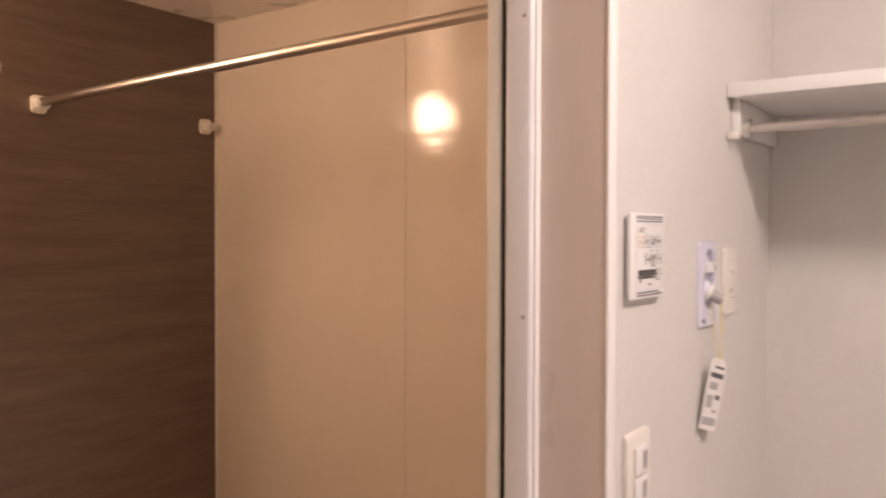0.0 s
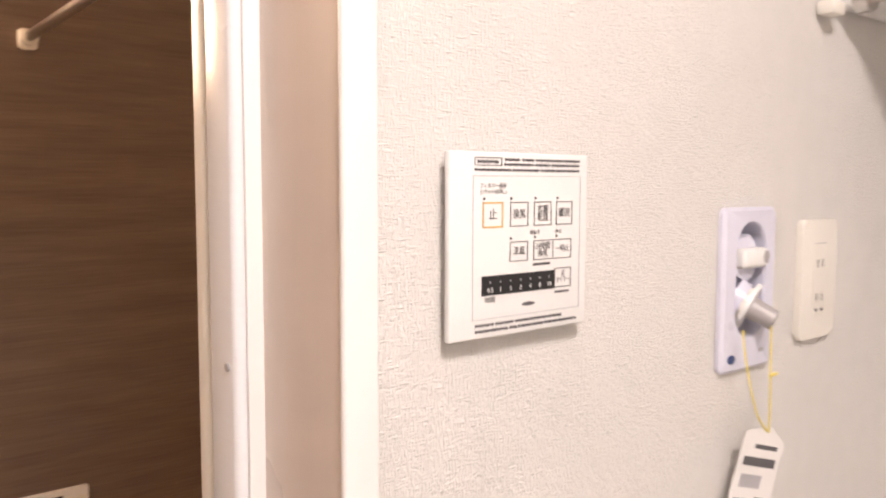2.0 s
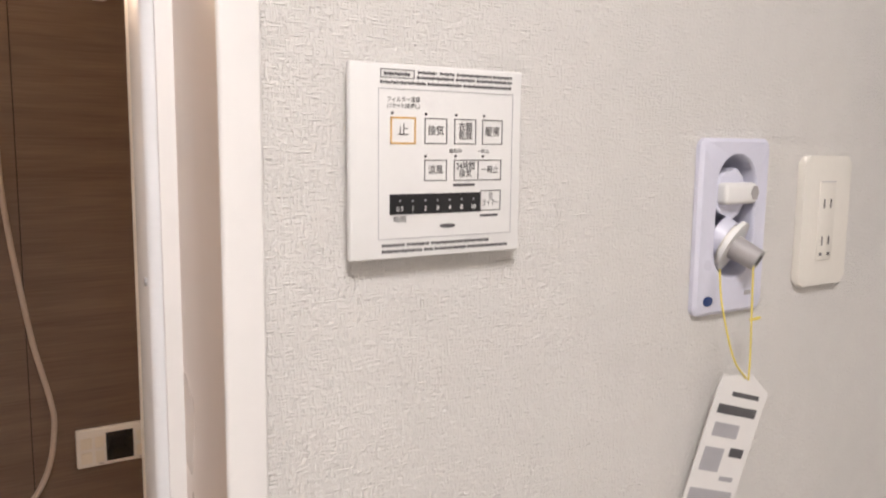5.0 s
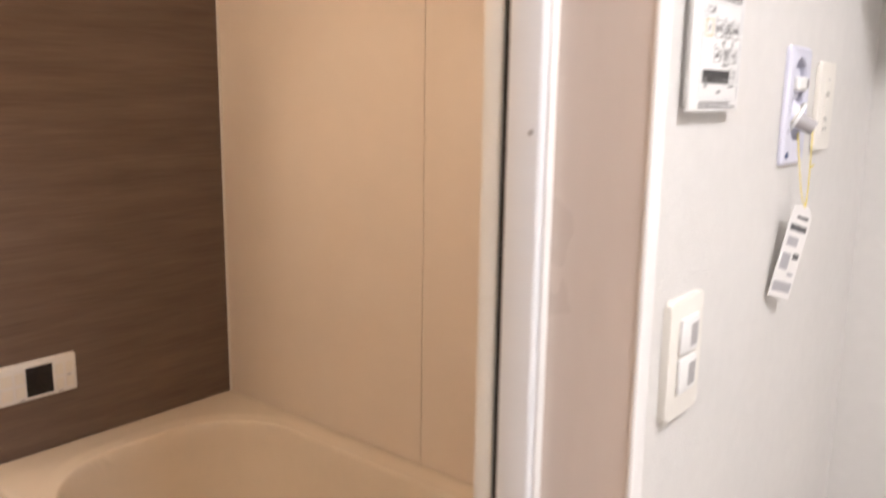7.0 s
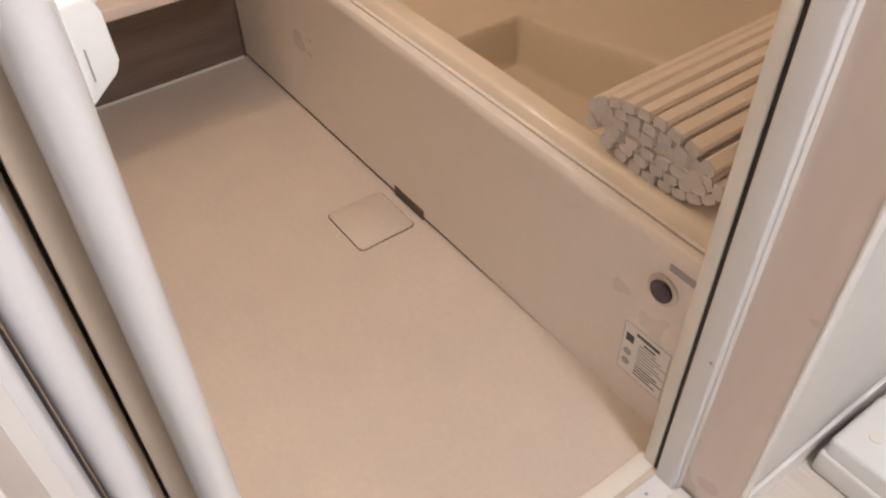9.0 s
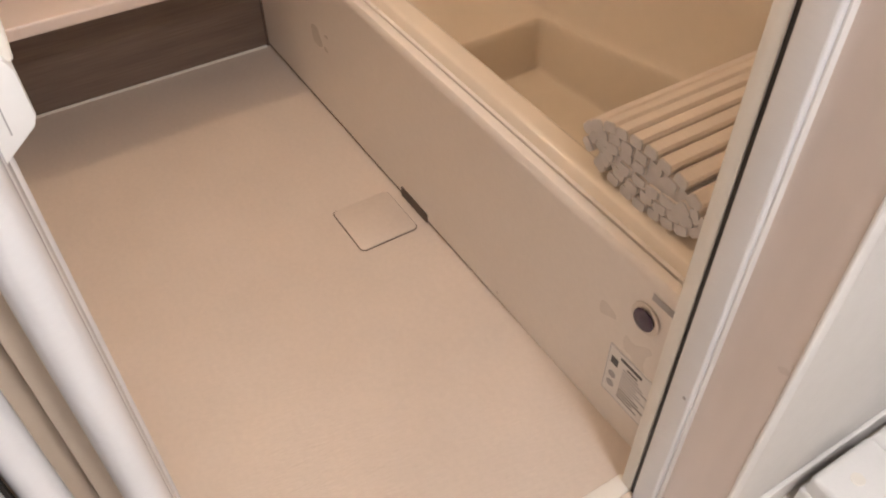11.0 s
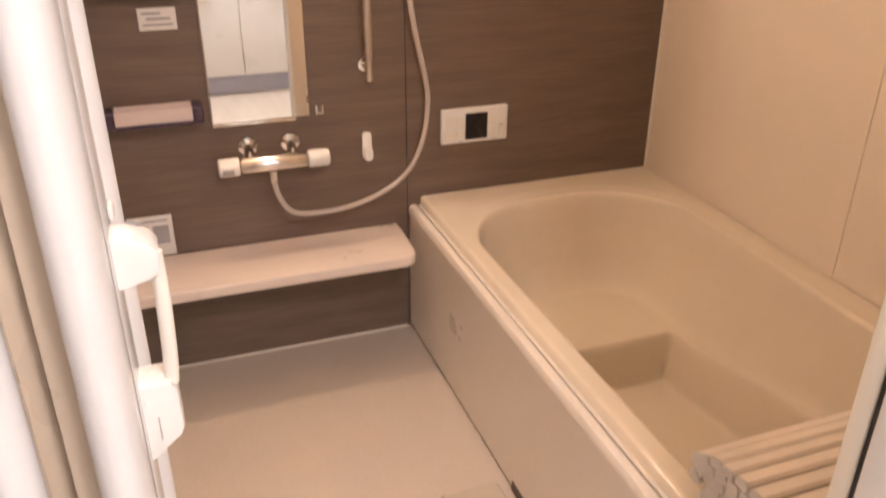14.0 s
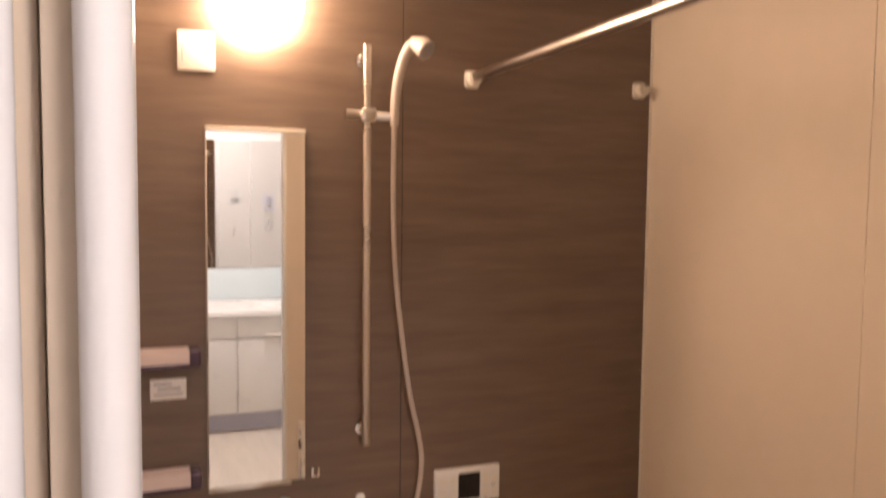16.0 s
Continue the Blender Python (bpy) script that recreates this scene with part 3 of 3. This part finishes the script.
    for a, b in ((-1.632, -1.604), (-1.418, -1.390)):
        part("end_cap", box(0.002, 0.074, a, b, z - 0.026, z + 0.019, 0.007, 3), SMOKE, t, "smoky violet end cap")
    part("front_bar", box(0.068, 0.074, -1.604, -1.418, z - 0.026, z - 0.016, 0.002), SMOKE, t)
    return t


tray(1.110)
tray(0.789)


def plaque(name, label, y0, y1, z0, z1, rows, depth=0.003):
    t = thing(name, label, "label")
    part("card", box(0.001, 0.001 + depth, y0, y1, z0, z1, 0.0006), CARD, t)
    for (u0, u1, v0, v1) in rows:
        part("print_bar", box(0.001 + depth, 0.0014 + depth, y0 + (y1 - y0) * u0, y0 + (y1 - y0) * u1, z0 + (z1 - z0) * v0, z0 + (z1 - z0) * v1), INKPALE, t, smooth=False)
    return t


plaque("care_label", "small white care label with grey print on the wall", -1.513, -1.423, 0.989, 1.043, [(0.1, 0.6, 0.7, 0.82), (0.2, 0.85, 0.45, 0.58), (0.1, 0.9, 0.2, 0.3)])
plaque("instruction_card", "white instruction card standing behind the counter", -1.625, -1.508, 0.378, 0.498, [(0.1, 0.45, 0.3, 0.75), (0.55, 0.9, 0.3, 0.75), (0.1, 0.9, 0.85, 0.9)])
plaque("ceiling_card", "white printed notice on the wall below the lamp", -1.436, -1.343, 1.842, 1.940, [(0.1, 0.14, 0.2, 0.6)], 0.006)


def robe_hook(name, label, y, z, m):
    t = thing(name, label, "hook")
    part("plate", box(0.001, 0.006, y - 0.011, y + 0.011, z - 0.018, z + 0.022, 0.002), m, t)
    part("arm", tube(spline([(0.005, y, z - 0.008), (0.03, y, z - 0.014), (0.042, y, z), (0.04, y, z + 0.014)], 5), 0.0055, 12), m, t)


robe_hook("robe_hook", "small ivory wall hook on the brown wall", -1.60, 1.268, CREAMPL)


def hose_hook():
    t = thing("hose_hook", "white shower hook on the brown wall", "hook")
    part("plate", prism(round_rect(-0.965, -0.939, 0.592, 0.672, 0.008), "x", 0.001, 0.012, 0.003), WHITE, t)
    part("arm", prism(round_rect(-0.963, -0.941, 0.594, 0.632, 0.008), "x", 0.012, 0.034, 0.004), WHITE, t)


hose_hook()


def bath_remote():
    t = thing("bath_remote", "white bath heater remote with a dark square display", "control panel")
    part("case", box(0.001, 0.018, -0.728, -0.518, 0.609, 0.715, 0.005, 3), WHITE, t)
    part("display", box(0.018, 0.0195, -0.654, -0.584, 0.620, 0.700, 0.001), DISPLAY, t, "dark square display")
    for y0, y1 in ((-0.718, -0.690), (-0.682, -0.660), (-0.576, -0.556), (-0.548, -0.528)):
        for z in (0.622, 0.662):
            part("key", box(0.018, 0.0195, y0, y1, z, z + 0.030, 0.002), CREAMPL, t, smooth=False)
    for y, z in ((-0.668, 0.615), (-0.565, 0.615), (-0.54, 0.655)):
        part("print_bar", box(0.0192, 0.0199, y - 0.006, y + 0.006, z, z + 0.003), INKPALE, t, smooth=False)
    return t


bath_remote()


def pole_bracket(y):
    t = thing("pole_bracket", "ivory plastic towel pole bracket on the brown wall", "bracket", group="pole brackets")
    part("plate", prism(round_rect(y - 0.022, y + 0.022, 1.838, 1.888, 0.010), "x", 0.001, 0.012, 0.003), CREAMPL, t)
    pts = [(y + 0.021 * math.cos(radians(a)), 1.866 + 0.021 * math.sin(radians(a))) for a in range(150, 391, 15)]
    pts += [(y + 0.014 * math.cos(radians(a)), 1.866 + 0.014 * math.sin(radians(a))) for a in range(390, 149, -15)]
    part("cup", prism(pts, "x", 0.012, 0.038, 0.002), CREAMPL, t)


pole_bracket(-0.623)
pole_bracket(-0.050)


def drying_pole():
    t = thing("drying_pole", "round stainless steel drying pole across the bath", "pole")
    part("tube", tube([(0.026, -0.623, 1.868), (1.640, -0.623, 1.893)], 0.0125, 20), STEEL, t)
    part("end_cap", tube([(0.014, -0.623, 1.866), (0.026, -0.623, 1.866)], 0.0132, 20), CREAMPL, t)
    part("far_bracket", prism(round_rect(-0.645, -0.601, 1.865, 1.915, 0.01), "x", 1.640, 1.664, 0.003), CREAMPL, t)


drying_pole()


def wall_lamp():
    t = thing("wall_lamp", "lit round glass wall lamp with warm light", "lamp")
    bm = bmesh.new()
    bmesh.ops.create_uvsphere(bm, u_segments=36, v_segments=20, radius=1)
    for v in bm.verts:
        v.co = Vector((0.022 + max(v.co.x, -0.05) * 0.085, -1.237 + v.co.y * 0.122, 2.035 + v.co.z * 0.122))
    part("globe", bm, GLOW, t, "glowing milky glass globe")
    part("base", tube([(0.001, -1.237, 2.035), (0.016, -1.237, 2.035)], 0.11, 32), WHITE, t, "white lamp base")


wall_lamp()

# ---- wash room structure ----
structure("floor_wash", box(1.742, 3.60, -2.75, 0.05, -0.06, -0.002), OAK, "pale oak-look vinyl floor in the wash room")
structure("wall_wash_north", box(WALL_X, 3.60, -0.005, 0.06, -0.05, 2.45), PAPER, "off-white wallpapered wall in the laundry corner")
structure("wall_wash_east", box(3.50, 3.60, -2.75, 0.05, -0.05, 2.45), PAPER, "off-white wallpapered wall behind the vanity")
structure("wall_wash_south", box(1.70, 3.60, -2.80, -2.75, -0.05, 2.45), PAPER, "off-white wallpapered wall of the wash room")
structure("ceiling_wash", box(1.70, 3.62, -2.80, 0.10, 2.40, 2.46), CEIL, "flat white wash room ceiling")
structure("baseboard", box(WALL_X + 0.0005, WALL_X + 0.009, -0.850, -0.006, -0.002, 0.06, 0.002), TRIM, "low white baseboard along the wall")


def ceiling_lamp():
    t = thing("ceiling_lamp", "round white ceiling lamp, switched on", "lamp")
    part("shade", tube([(2.70, -1.10, 2.398), (2.70, -1.10, 2.36), (2.70, -1.10, 2.335)], 0.15, 36, radii=[0.16, 0.16, 0.12]), GLOWW, t, "glowing white cover")


ceiling_lamp()


def control_panel():
    t = thing("bath_dryer_control", "white wall control panel for the bathroom dryer with printed keys", "control panel")
    y0, y1, z0, z1, x = -0.797, -0.671, 1.4155, 1.5335, 1.838
    part("back_box", box(WALL_X + 0.0005, x - 0.0052, y0 + 0.008, y1 - 0.004, z0 + 0.005, z1 - 0.005), WHITE, t)
    part("case", box(x - 0.005, x, y0, y1, z0, z1, 0.0016, 3), WHITE, t)
    W, H = y1 - y0, z1 - z0
    def Y(u):
        return y0 + W * u
    def Z(v):
        return z1 - H * v
    def bar(u0, u1, v0, v1, m=INK, dx=0.0):
        part("print_bar", box(x + 0.0001 + dx, x + 0.0004 + dx, Y(u0), Y(u1), Z(v1), Z(v0)), m, t, smooth=False)
    def outline(u0, u1, v0, v1, m=INK, w=0.006):
        for a in ((u0, u1, v0, v0 + w), (u0, u1, v1 - w, v1), (u0, u0 + w, v0, v1), (u1 - w, u1, v0, v1)):
            bar(*a, m)
    X = x + 0.0004
    # small print at top and bottom, too fine to read
    outline(0.16, 0.345, 0.028, 0.073, INK, 0.004)
    def fine_print(u0, u1, v0, v1):
        bm, u, k = bmesh.new(), u0, 0
        while u < u1 - 0.004:
            w = (0.010, 0.013, 0.008, 0.012)[k % 4]
            box(x + 0.0001, x + 0.0004, Y(u), Y(min(u + w, u1)), Z(v1 - 0.003 * (k % 3 == 1)), Z(v0 + 0.003 * (k % 2)), bm=bm)
            u, k = u + w + 0.0035, k + 1
        part("fine_print", bm, INK, t, smooth=False)
    for v, segs in ((0.030, ((0.365, 0.47), (0.49, 0.58), (0.59, 0.80), (0.81, 0.93))), (0.056, ((0.36, 0.575), (0.585, 0.70), (0.71, 0.90), (0.905, 0.93))), (0.086, ((0.16, 0.41), (0.42, 0.62), (0.63, 0.93)))):
        for a, b in segs:
            fine_print(a, b, v, v + 0.016)
    for v, segs in ((0.918, ((0.17, 0.30), (0.31, 0.44), (0.45, 0.80))), (0.950, ((0.17, 0.40), (0.41, 0.46), (0.47, 0.66), (0.67, 0.92)))):
        for a, b in segs:
            fine_print(a, b, v, v + 0.017)
    fine_print(0.18, 0.325, 0.042, 0.060)
    outline(0.15, 0.94, 0.125, 0.895, INKPALE, 0.0022)
    # keys
    words("フィルター清掃", Y(0.285), Z(0.180), 0.0036, X, t, width=0.0225)
    words("(リセット3秒押し)", Y(0.285), Z(0.212), 0.0034, X, t, width=0.0225)
    for u0, u1, v0, v1, txt, s, w in ((0.405, 0.535, 0.268, 0.402, "換気", 0.0068, 0.0115), (0.578, 0.710, 0.268, 0.402, "衣類\n乾燥", 0.0062, 0.0105),
                                      (0.748, 0.876, 0.268, 0.402, "暖房", 0.0068, 0.0110), (0.405, 0.535, 0.485, 0.595, "涼風", 0.0062, 0.0105)):
        outline(u0, u1, v0, v1, INK, 0.0042)
        words(txt, Y((u0 + u1) / 2), Z((v0 + v1) / 2), s, X, t, width=w)
    outline(0.215, 0.355, 0.266, 0.404, ORANGE, 0.008)
    words("止", Y(0.285), Z(0.335), 0.0078, X, t)
    outline(0.578, 0.872, 0.485, 0.597, INK, 0.0042)
    bar(0.724, 0.728, 0.493, 0.590)
    words("24時間\n換気", Y(0.648), Z(0.541), 0.0056, X, t, width=0.0140)
    words("一時止", Y(0.80), Z(0.541), 0.0056, X, t, width=0.0135)
    for u, v in ((0.225, 0.248), (0.412, 0.248), (0.588, 0.248), (0.758, 0.248), (0.412, 0.466), (0.588, 0.466), (0.755, 0.466)):
        part("indicator", prism(oval(Y(u), Z(v), 0.0009, 0.0009, 10), "x", x, X), INK, t, smooth=False)
    words("運転中", Y(0.585), Z(0.440), 0.0030, X, t, width=0.0092)
    words("一時止", Y(0.755), Z(0.440), 0.0030, X, t, width=0.0092)
    bar(0.575, 0.705, 0.613, 0.627)
    # timer display
    part("display", box(x, x + 0.0005, Y(0.212), Y(0.742), Z(0.768), Z(0.662)), DISPLAY, t, "black timer display")
    for k, n in enumerate(("0.5", "1", "2", "3", "4", "8", "10")):
        u = 0.268 + 0.0715 * k
        words(n, Y(u), Z(0.740), 0.0042, X + 0.0003, t, CARD)
        part("display_mark", box(X + 0.0001, X + 0.0004, Y(u) - 0.0004, Y(u) + 0.0004, Z(0.702), Z(0.693)), INKPALE, t, smooth=False)
    outline(0.742, 0.872, 0.652, 0.765, INK, 0.0042)
    words("切\nタイマー", Y(0.807), Z(0.705), 0.0050, X, t, width=0.0125)
    words("時間", Y(0.268), Z(0.795), 0.0042, X, t, width=0.0085)
    bar(0.745, 0.855, 0.785, 0.797)
    part("maker_mark", prism(oval(Y(0.545), Z(0.838), 0.0060, 0.0013, 16), "x", x, X), INK, t, smooth=False)
    return t


control_panel()


def washer_tap():
    t = thing("washing_machine_tap", "lilac-white recessed washing machine tap box with grey nozzle", "tap")
    y0, y1, z0, z1 = -0.485, -0.398, 1.347, 1.4935
    cy, face = TAP_Y, WALL_X + 0.007
    hole = round_rect(cy - 0.0245, cy + 0.0245, TAP_Z0, TAP_Z1, 0.0244, 9)
    outer = round_rect(y0, y1, z0, z1, 0.008, 9)

    def ring(pairs):
        """Bands of faces between outlines of equal length, each given with its depth."""
        bm = bmesh.new()
        loops = [[bm.verts.new((x, u, v)) for u, v in ol] for ol, x in pairs]
        n = len(loops[0])
        for p, q in zip(loops, loops[1:]):
            for i in range(n):
                bm.faces.new((p[i], p[(i + 1) % n], q[(i + 1) % n], q[i]))
        return bm, loops
    inset = round_rect(y0 + 0.003, y1 - 0.003, z0 + 0.003, z1 - 0.003, 0.007, 9)
    lip = round_rect(cy - 0.0255, cy + 0.0255, TAP_Z0 - 0.001, TAP_Z1 + 0.001, 0.0254, 9)
    bm, _ = ring([(outer, WALL_X + 0.0005), (outer, face - 0.0025), (inset, face), (lip, face), (hole, face - 0.0015), (hole, face - 0.004)])
    part("plate", bm, LILAC, t)
    bm, loops = ring([(hole, face - 0.004), (hole, WALL_X - 0.035)])
    bm.faces.new(loops[-1])
    part("recess", bm, LILAC, t, "shaded hollow behind the tap")
    pts = []
    for k in range(60):
        a = 2 * math.pi * k / 60
        r = 0.0195 + 0.0016 * math.cos(5 * a + 0.5)
        pts.append((cy - 0.001 + r * math.cos(a), 1.4475 + r * 1.08 * math.sin(a)))
    part("knob_stem", tube([(WALL_X - 0.034, cy, 1.4475), (WALL_X - 0.012, cy, 1.4475)], 0.011, 20), LILAC, t)
    part("knob", prism(pts, "x", WALL_X - 0.014, WALL_X + 0.002, 0.003, 3), LILAC, t)
    part("lever", box(WALL_X - 0.004, WALL_X + 0.011, cy - 0.018, cy + 0.0225, 1.439, 1.457, 0.004, 3), WHITE, t, "white lever")
    part("lever_mark", prism(oval(cy + 0.018, 1.4485, 0.0050, 0.0066, 6), "x", WALL_X + 0.011, WALL_X + 0.0114), GREYPL, t)
    # spout, collar and nozzle lean outwards and down
    d = Vector((0.84, 0.33, -0.44)).normalized()
    o = Vector((WALL_X - 0.007, cy - 0.006, 1.411))
    def along(a, b, r0, r1):
        return tube([o + d * a, o + d * b], r0, 28, radii=[r0, r1])
    part("spout", along(0.0, 0.010, 0.0195, 0.0185), LILAC, t)
    part("seal", along(0.010, 0.013, 0.0165, 0.0165), CREAMPL, t)
    part("collar", along(0.013, 0.017, 0.0225, 0.0225), WHITE, t, "white collar")
    part("nozzle", along(0.017, 0.040, 0.0105, 0.0092), GREYPL, t, "grey nozzle")
    part("nozzle_bore", along(0.040, 0.0405, 0.005, 0.005), BLACK, t)
    part("badge", prism(oval(y0 + 0.0155, 1.3595, 0.0058, 0.0042, 20), "x", face - 0.0002, face + 0.001, 0.0004), BLUE, t, "dark blue oval badge")
    part("print_bar", box(face - 0.0002, face + 0.0003, -0.423, -0.415, 1.361, 1.365), INKPALE, t, smooth=False)
    return t


washer_tap()


def hang_tag():
    t = thing("hang_tag", "white printed tag hanging on yellow strings from the tap", "tag")
    for pts in (((1.844, -0.470, 1.388), (1.848, -0.470, 1.36), (1.851, -0.456, 1.315), (1.853, -0.440, 1.295)),
                ((1.853, -0.440, 1.392), (1.854, -0.440, 1.36), (1.854, -0.438, 1.315), (1.853, -0.437, 1.293))):
        part("string", tube(spline(pts, 6), 0.0008, 8), YELLOW, t, "thin yellow string")
    part("knot", tube([(1.8545, -0.441, 1.345), (1.855, -0.430, 1.346)], 0.0014, 8), YELLOW, t)
    m = pose(1.852, -0.437, 1.295, 0, 0, 0) @ pose(0, 0, 0, -15, 3, -14)
    def local(b):
        bmesh.ops.transform(b, matrix=m, verts=b.verts)
        return b
    card = part("card", local(prism([(-0.026, -0.004), (-0.004, 0.003), (0.005, 0.003), (0.026, -0.010), (0.026, -0.122), (-0.026, -0.122)], "x", -0.0004, 0.0004)), CARD, t, smooth=False)
    for (u0, u1, v0, v1, mm) in ((-0.010, 0.018, -0.018, -0.014, INK), (-0.020, 0.020, -0.034, -0.026, INK), (-0.018, 0.008, -0.054, -0.042, INKPALE),
                                 (-0.020, 0.0, -0.085, -0.064, INKPALE), (0.006, 0.020, -0.070, -0.062, INK), (0.004, 0.018, -0.092, -0.088, INKPALE), (-0.022, 0.022, -0.114, -0.101, INKPALE)):
        part("print_bar", local(box(0.0004, 0.0007, u0, u1, v0, v1)), mm, card, smooth=False)
    return t


hang_tag()


def outlet_plate():
    t = thing("power_outlet", "ivory wall outlet plate with two sockets and earth", "outlet")
    y0, y1, z0, z1 = -0.349, -0.278, 1.361, 1.4795
    part("plate", prism(round_rect(y0, y1, z0, z1, 0.006), "x", WALL_X + 0.0005, 1.8335, 0.003, 3), CREAMPL, t)
    cy = (y0 + y1) / 2
    part("insert", box(1.8335, 1.8345, cy - 0.012, cy + 0.012, 1.384, 1.456, 0.0005), CREAMPL, t)
    for z in (1.436, 1.402):
        for dy in (-0.005, 0.005):
            part("slot", box(1.8345, 1.8347, cy + dy - 0.0009, cy + dy + 0.0009, z - 0.004, z + 0.004), BLACK, t, smooth=False)
    for dy in (-0.006, 0.006):
        part("earth_slot", box(1.8345, 1.8347, cy + dy - 0.002, cy + dy + 0.002, 1.388, 1.391), INK, t, smooth=False)
    part("line", box(1.8345, 1.8347, cy - 0.011, cy + 0.011, 1.4555, 1.4562), INKPALE, t, smooth=False)
    return t


outlet_plate()


def switch_plate():
    t = thing("light_switch", "ivory two-way rocker light switch plate on the wallpaper", "light switch")
    y0, y1, z0, z1 = -0.794, -0.713, 1.106, 1.2315
    part("plate", prism(round_rect(y0, y1, z0, z1, 0.005), "x", WALL_X + 0.0005, 1.835, 0.003, 3), CREAMPL, t)
    cy = (y0 + y1) / 2
    for a, b in ((1.174, 1.212), (1.132, 1.170)):
        k = part("rocker", box(1.835, 1.8395, cy - 0.020, cy + 0.022, a, b, 0.002), WHITE, t)
        part("name_strip", box(1.8395, 1.8398, cy + 0.002, cy + 0.018, a + 0.006, b - 0.008), GREYPL, k, "grey name strip", smooth=False)
    return t


switch_plate()


def laundry_shelf():
    t = thing("laundry_shelf", "white wall shelf with a steel hanging rail over the washer space", "shelf")
    part("board", box(WALL_X + 0.001, 2.70, -0.330, -0.006, 1.752, 1.777, 0.002), WHITE, t)
    part("side_bracket", box(WALL_X + 0.001, WALL_X + 0.016, -0.300, -0.006, 1.688, 1.7515, 0.003), WHITE, t)
    part("rail_socket", tube([(WALL_X + 0.0165, -0.275, 1.700), (WALL_X + 0.03, -0.275, 1.700)], 0.017, 20), CHROME, t)
    part("rail", tube([(WALL_X + 0.03, -0.275, 1.700), (2.69, -0.275, 1.700)], 0.0095, 18), STEEL, t, "steel hanging rail")
    part("hook", box(WALL_X + 0.001, WALL_X + 0.02, -0.330, -0.305, 1.676, 1.690, 0.004), CREAMPL, t)
    part("far_bracket", box(2.684, 2.699, -0.322, -0.006, 1.672, 1.7515, 0.003), WHITE, t)
    return t


laundry_shelf()


def washer_pan():
    t = thing("washing_machine_pan", "white plastic washing machine drain pan on the floor", "drain pan")
    x0, x1, y0, y1 = 1.848, 2.49, -0.66, -0.02
    part("tray", box(x0 + 0.02, x1 - 0.02, y0 + 0.02, y1 - 0.02, -0.0015, 0.02, 0.004), WHITE, t)
    for a in ((x0, x1, y0, y0 + 0.03), (x0, x1, y1 - 0.03, y1), (x0, x0 + 0.03, y0 + 0.03, y1 - 0.03), (x1 - 0.03, x1, y0 + 0.03, y1 - 0.03)):
        part("rim", box(*a, -0.0015, 0.055, 0.008, 3), WHITE, t)
    for cx, cy in ((x0 + 0.005, y0 + 0.005), (x1 - 0.155, y0 + 0.005), (x0 + 0.005, y1 - 0.155), (x1 - 0.155, y1 - 0.155)):
        f = part("foot_rest", box(cx, cx + 0.15, cy, cy + 0.15, 0.0, 0.095, 0.010, 3), WHITE, t, "raised white corner rest")
        part("dimple", tube([(cx + 0.045, cy + 0.06, 0.095), (cx + 0.045, cy + 0.06, 0.0965)], 0.012, 18), CREAMPL, f)
    return t


washer_pan()


def vanity():
    t = thing("vanity_cabinet", "white bathroom vanity cabinet with two doors and drawers", "vanity")
    y0, y1 = -1.41, -0.51
    part("body", box(2.99, 3.495, y0, y1, 0.12, 0.74, 0.003), WHITE, t)
    part("kick", box(3.04, 3.49, y0 + 0.01, y1 - 0.01, -0.001, 0.119), LILACD, t, "grey recessed kick board")
    m = (y0 + y1) / 2
    for a, b in ((y0 + 0.002, m - 0.002), (m + 0.002, y1 - 0.002)):
        d = part("door", box(2.970, 2.989, a, b, 0.13, 0.60, 0.003), WHITE, t)
        part("handle", box(2.955, 2.970, (a + b) / 2 - 0.06, (a + b) / 2 + 0.06, 0.575, 0.59, 0.003), CREAMPL, d)
        w = part("drawer", box(2.970, 2.989, a, b, 0.606, 0.735, 0.003), WHITE, t)
        part("handle", box(2.955, 2.970, (a + b) / 2 - 0.06, (a + b) / 2 + 0.06, 0.61, 0.625, 0.003), CREAMPL, w)
    # basin top with a shallow bowl
    bm = bmesh.new()
    n1, n2 = 40, 60
    g = []
    for i in range(n1 + 1):
        row = []
        for j in range(n2 + 1):
            x, y = 2.95 + 0.548 * i / n1, y0 - 0.005 + (y1 - y0 + 0.01) * j / n2
            u, v = (x - 3.20) / 0.20, (y - m) / 0.34
            r = min(1.0, u ** 4 + v ** 4)
            row.append(bm.verts.new((x, y, 0.785 - 0.13 * (1 - r) ** 0.6 - (0.02 if i == 0 else 0))))
        g.append(row)
    for i in range(n1):
        for j in range(n2):
            bm.faces.new((g[i][j], g[i + 1][j], g[i + 1][j + 1], g[i][j + 1]))
    lo = [bm.verts.new((2.95, v.co.y, 0.742)) for v in g[0]]
    for j in range(n2):
        bm.faces.new((g[0][j], g[0][j + 1], lo[j + 1], lo[j]))
    part("basin_top", bm, WHITE, t, "white moulded wash basin top")
    part("splash_panel", box(3.470, 3.495, y0, y1, 0.786, 1.0, 0.003), PALEBLUE, t, "pale blue-white splash panel")
    return t


vanity()


def vanity_mirror():
    t = thing("vanity_mirror", "wide mirror cabinet above the wash basin", "mirror")
    y0, y1 = -1.41, -0.51
    part("case", box(3.472, 3.498, y0, y1, 1.002, 1.88, 0.002), WHITE, t)
    for k in range(3):
        a = y0 + (y1 - y0) * k / 3
        part("glass", box(3.466, 3.4715, a + 0.002, a + (y1 - y0) / 3 - 0.002, 1.006, 1.876, 0.001), MIRROR, t, smooth=False)
    return t


vanity_mirror()
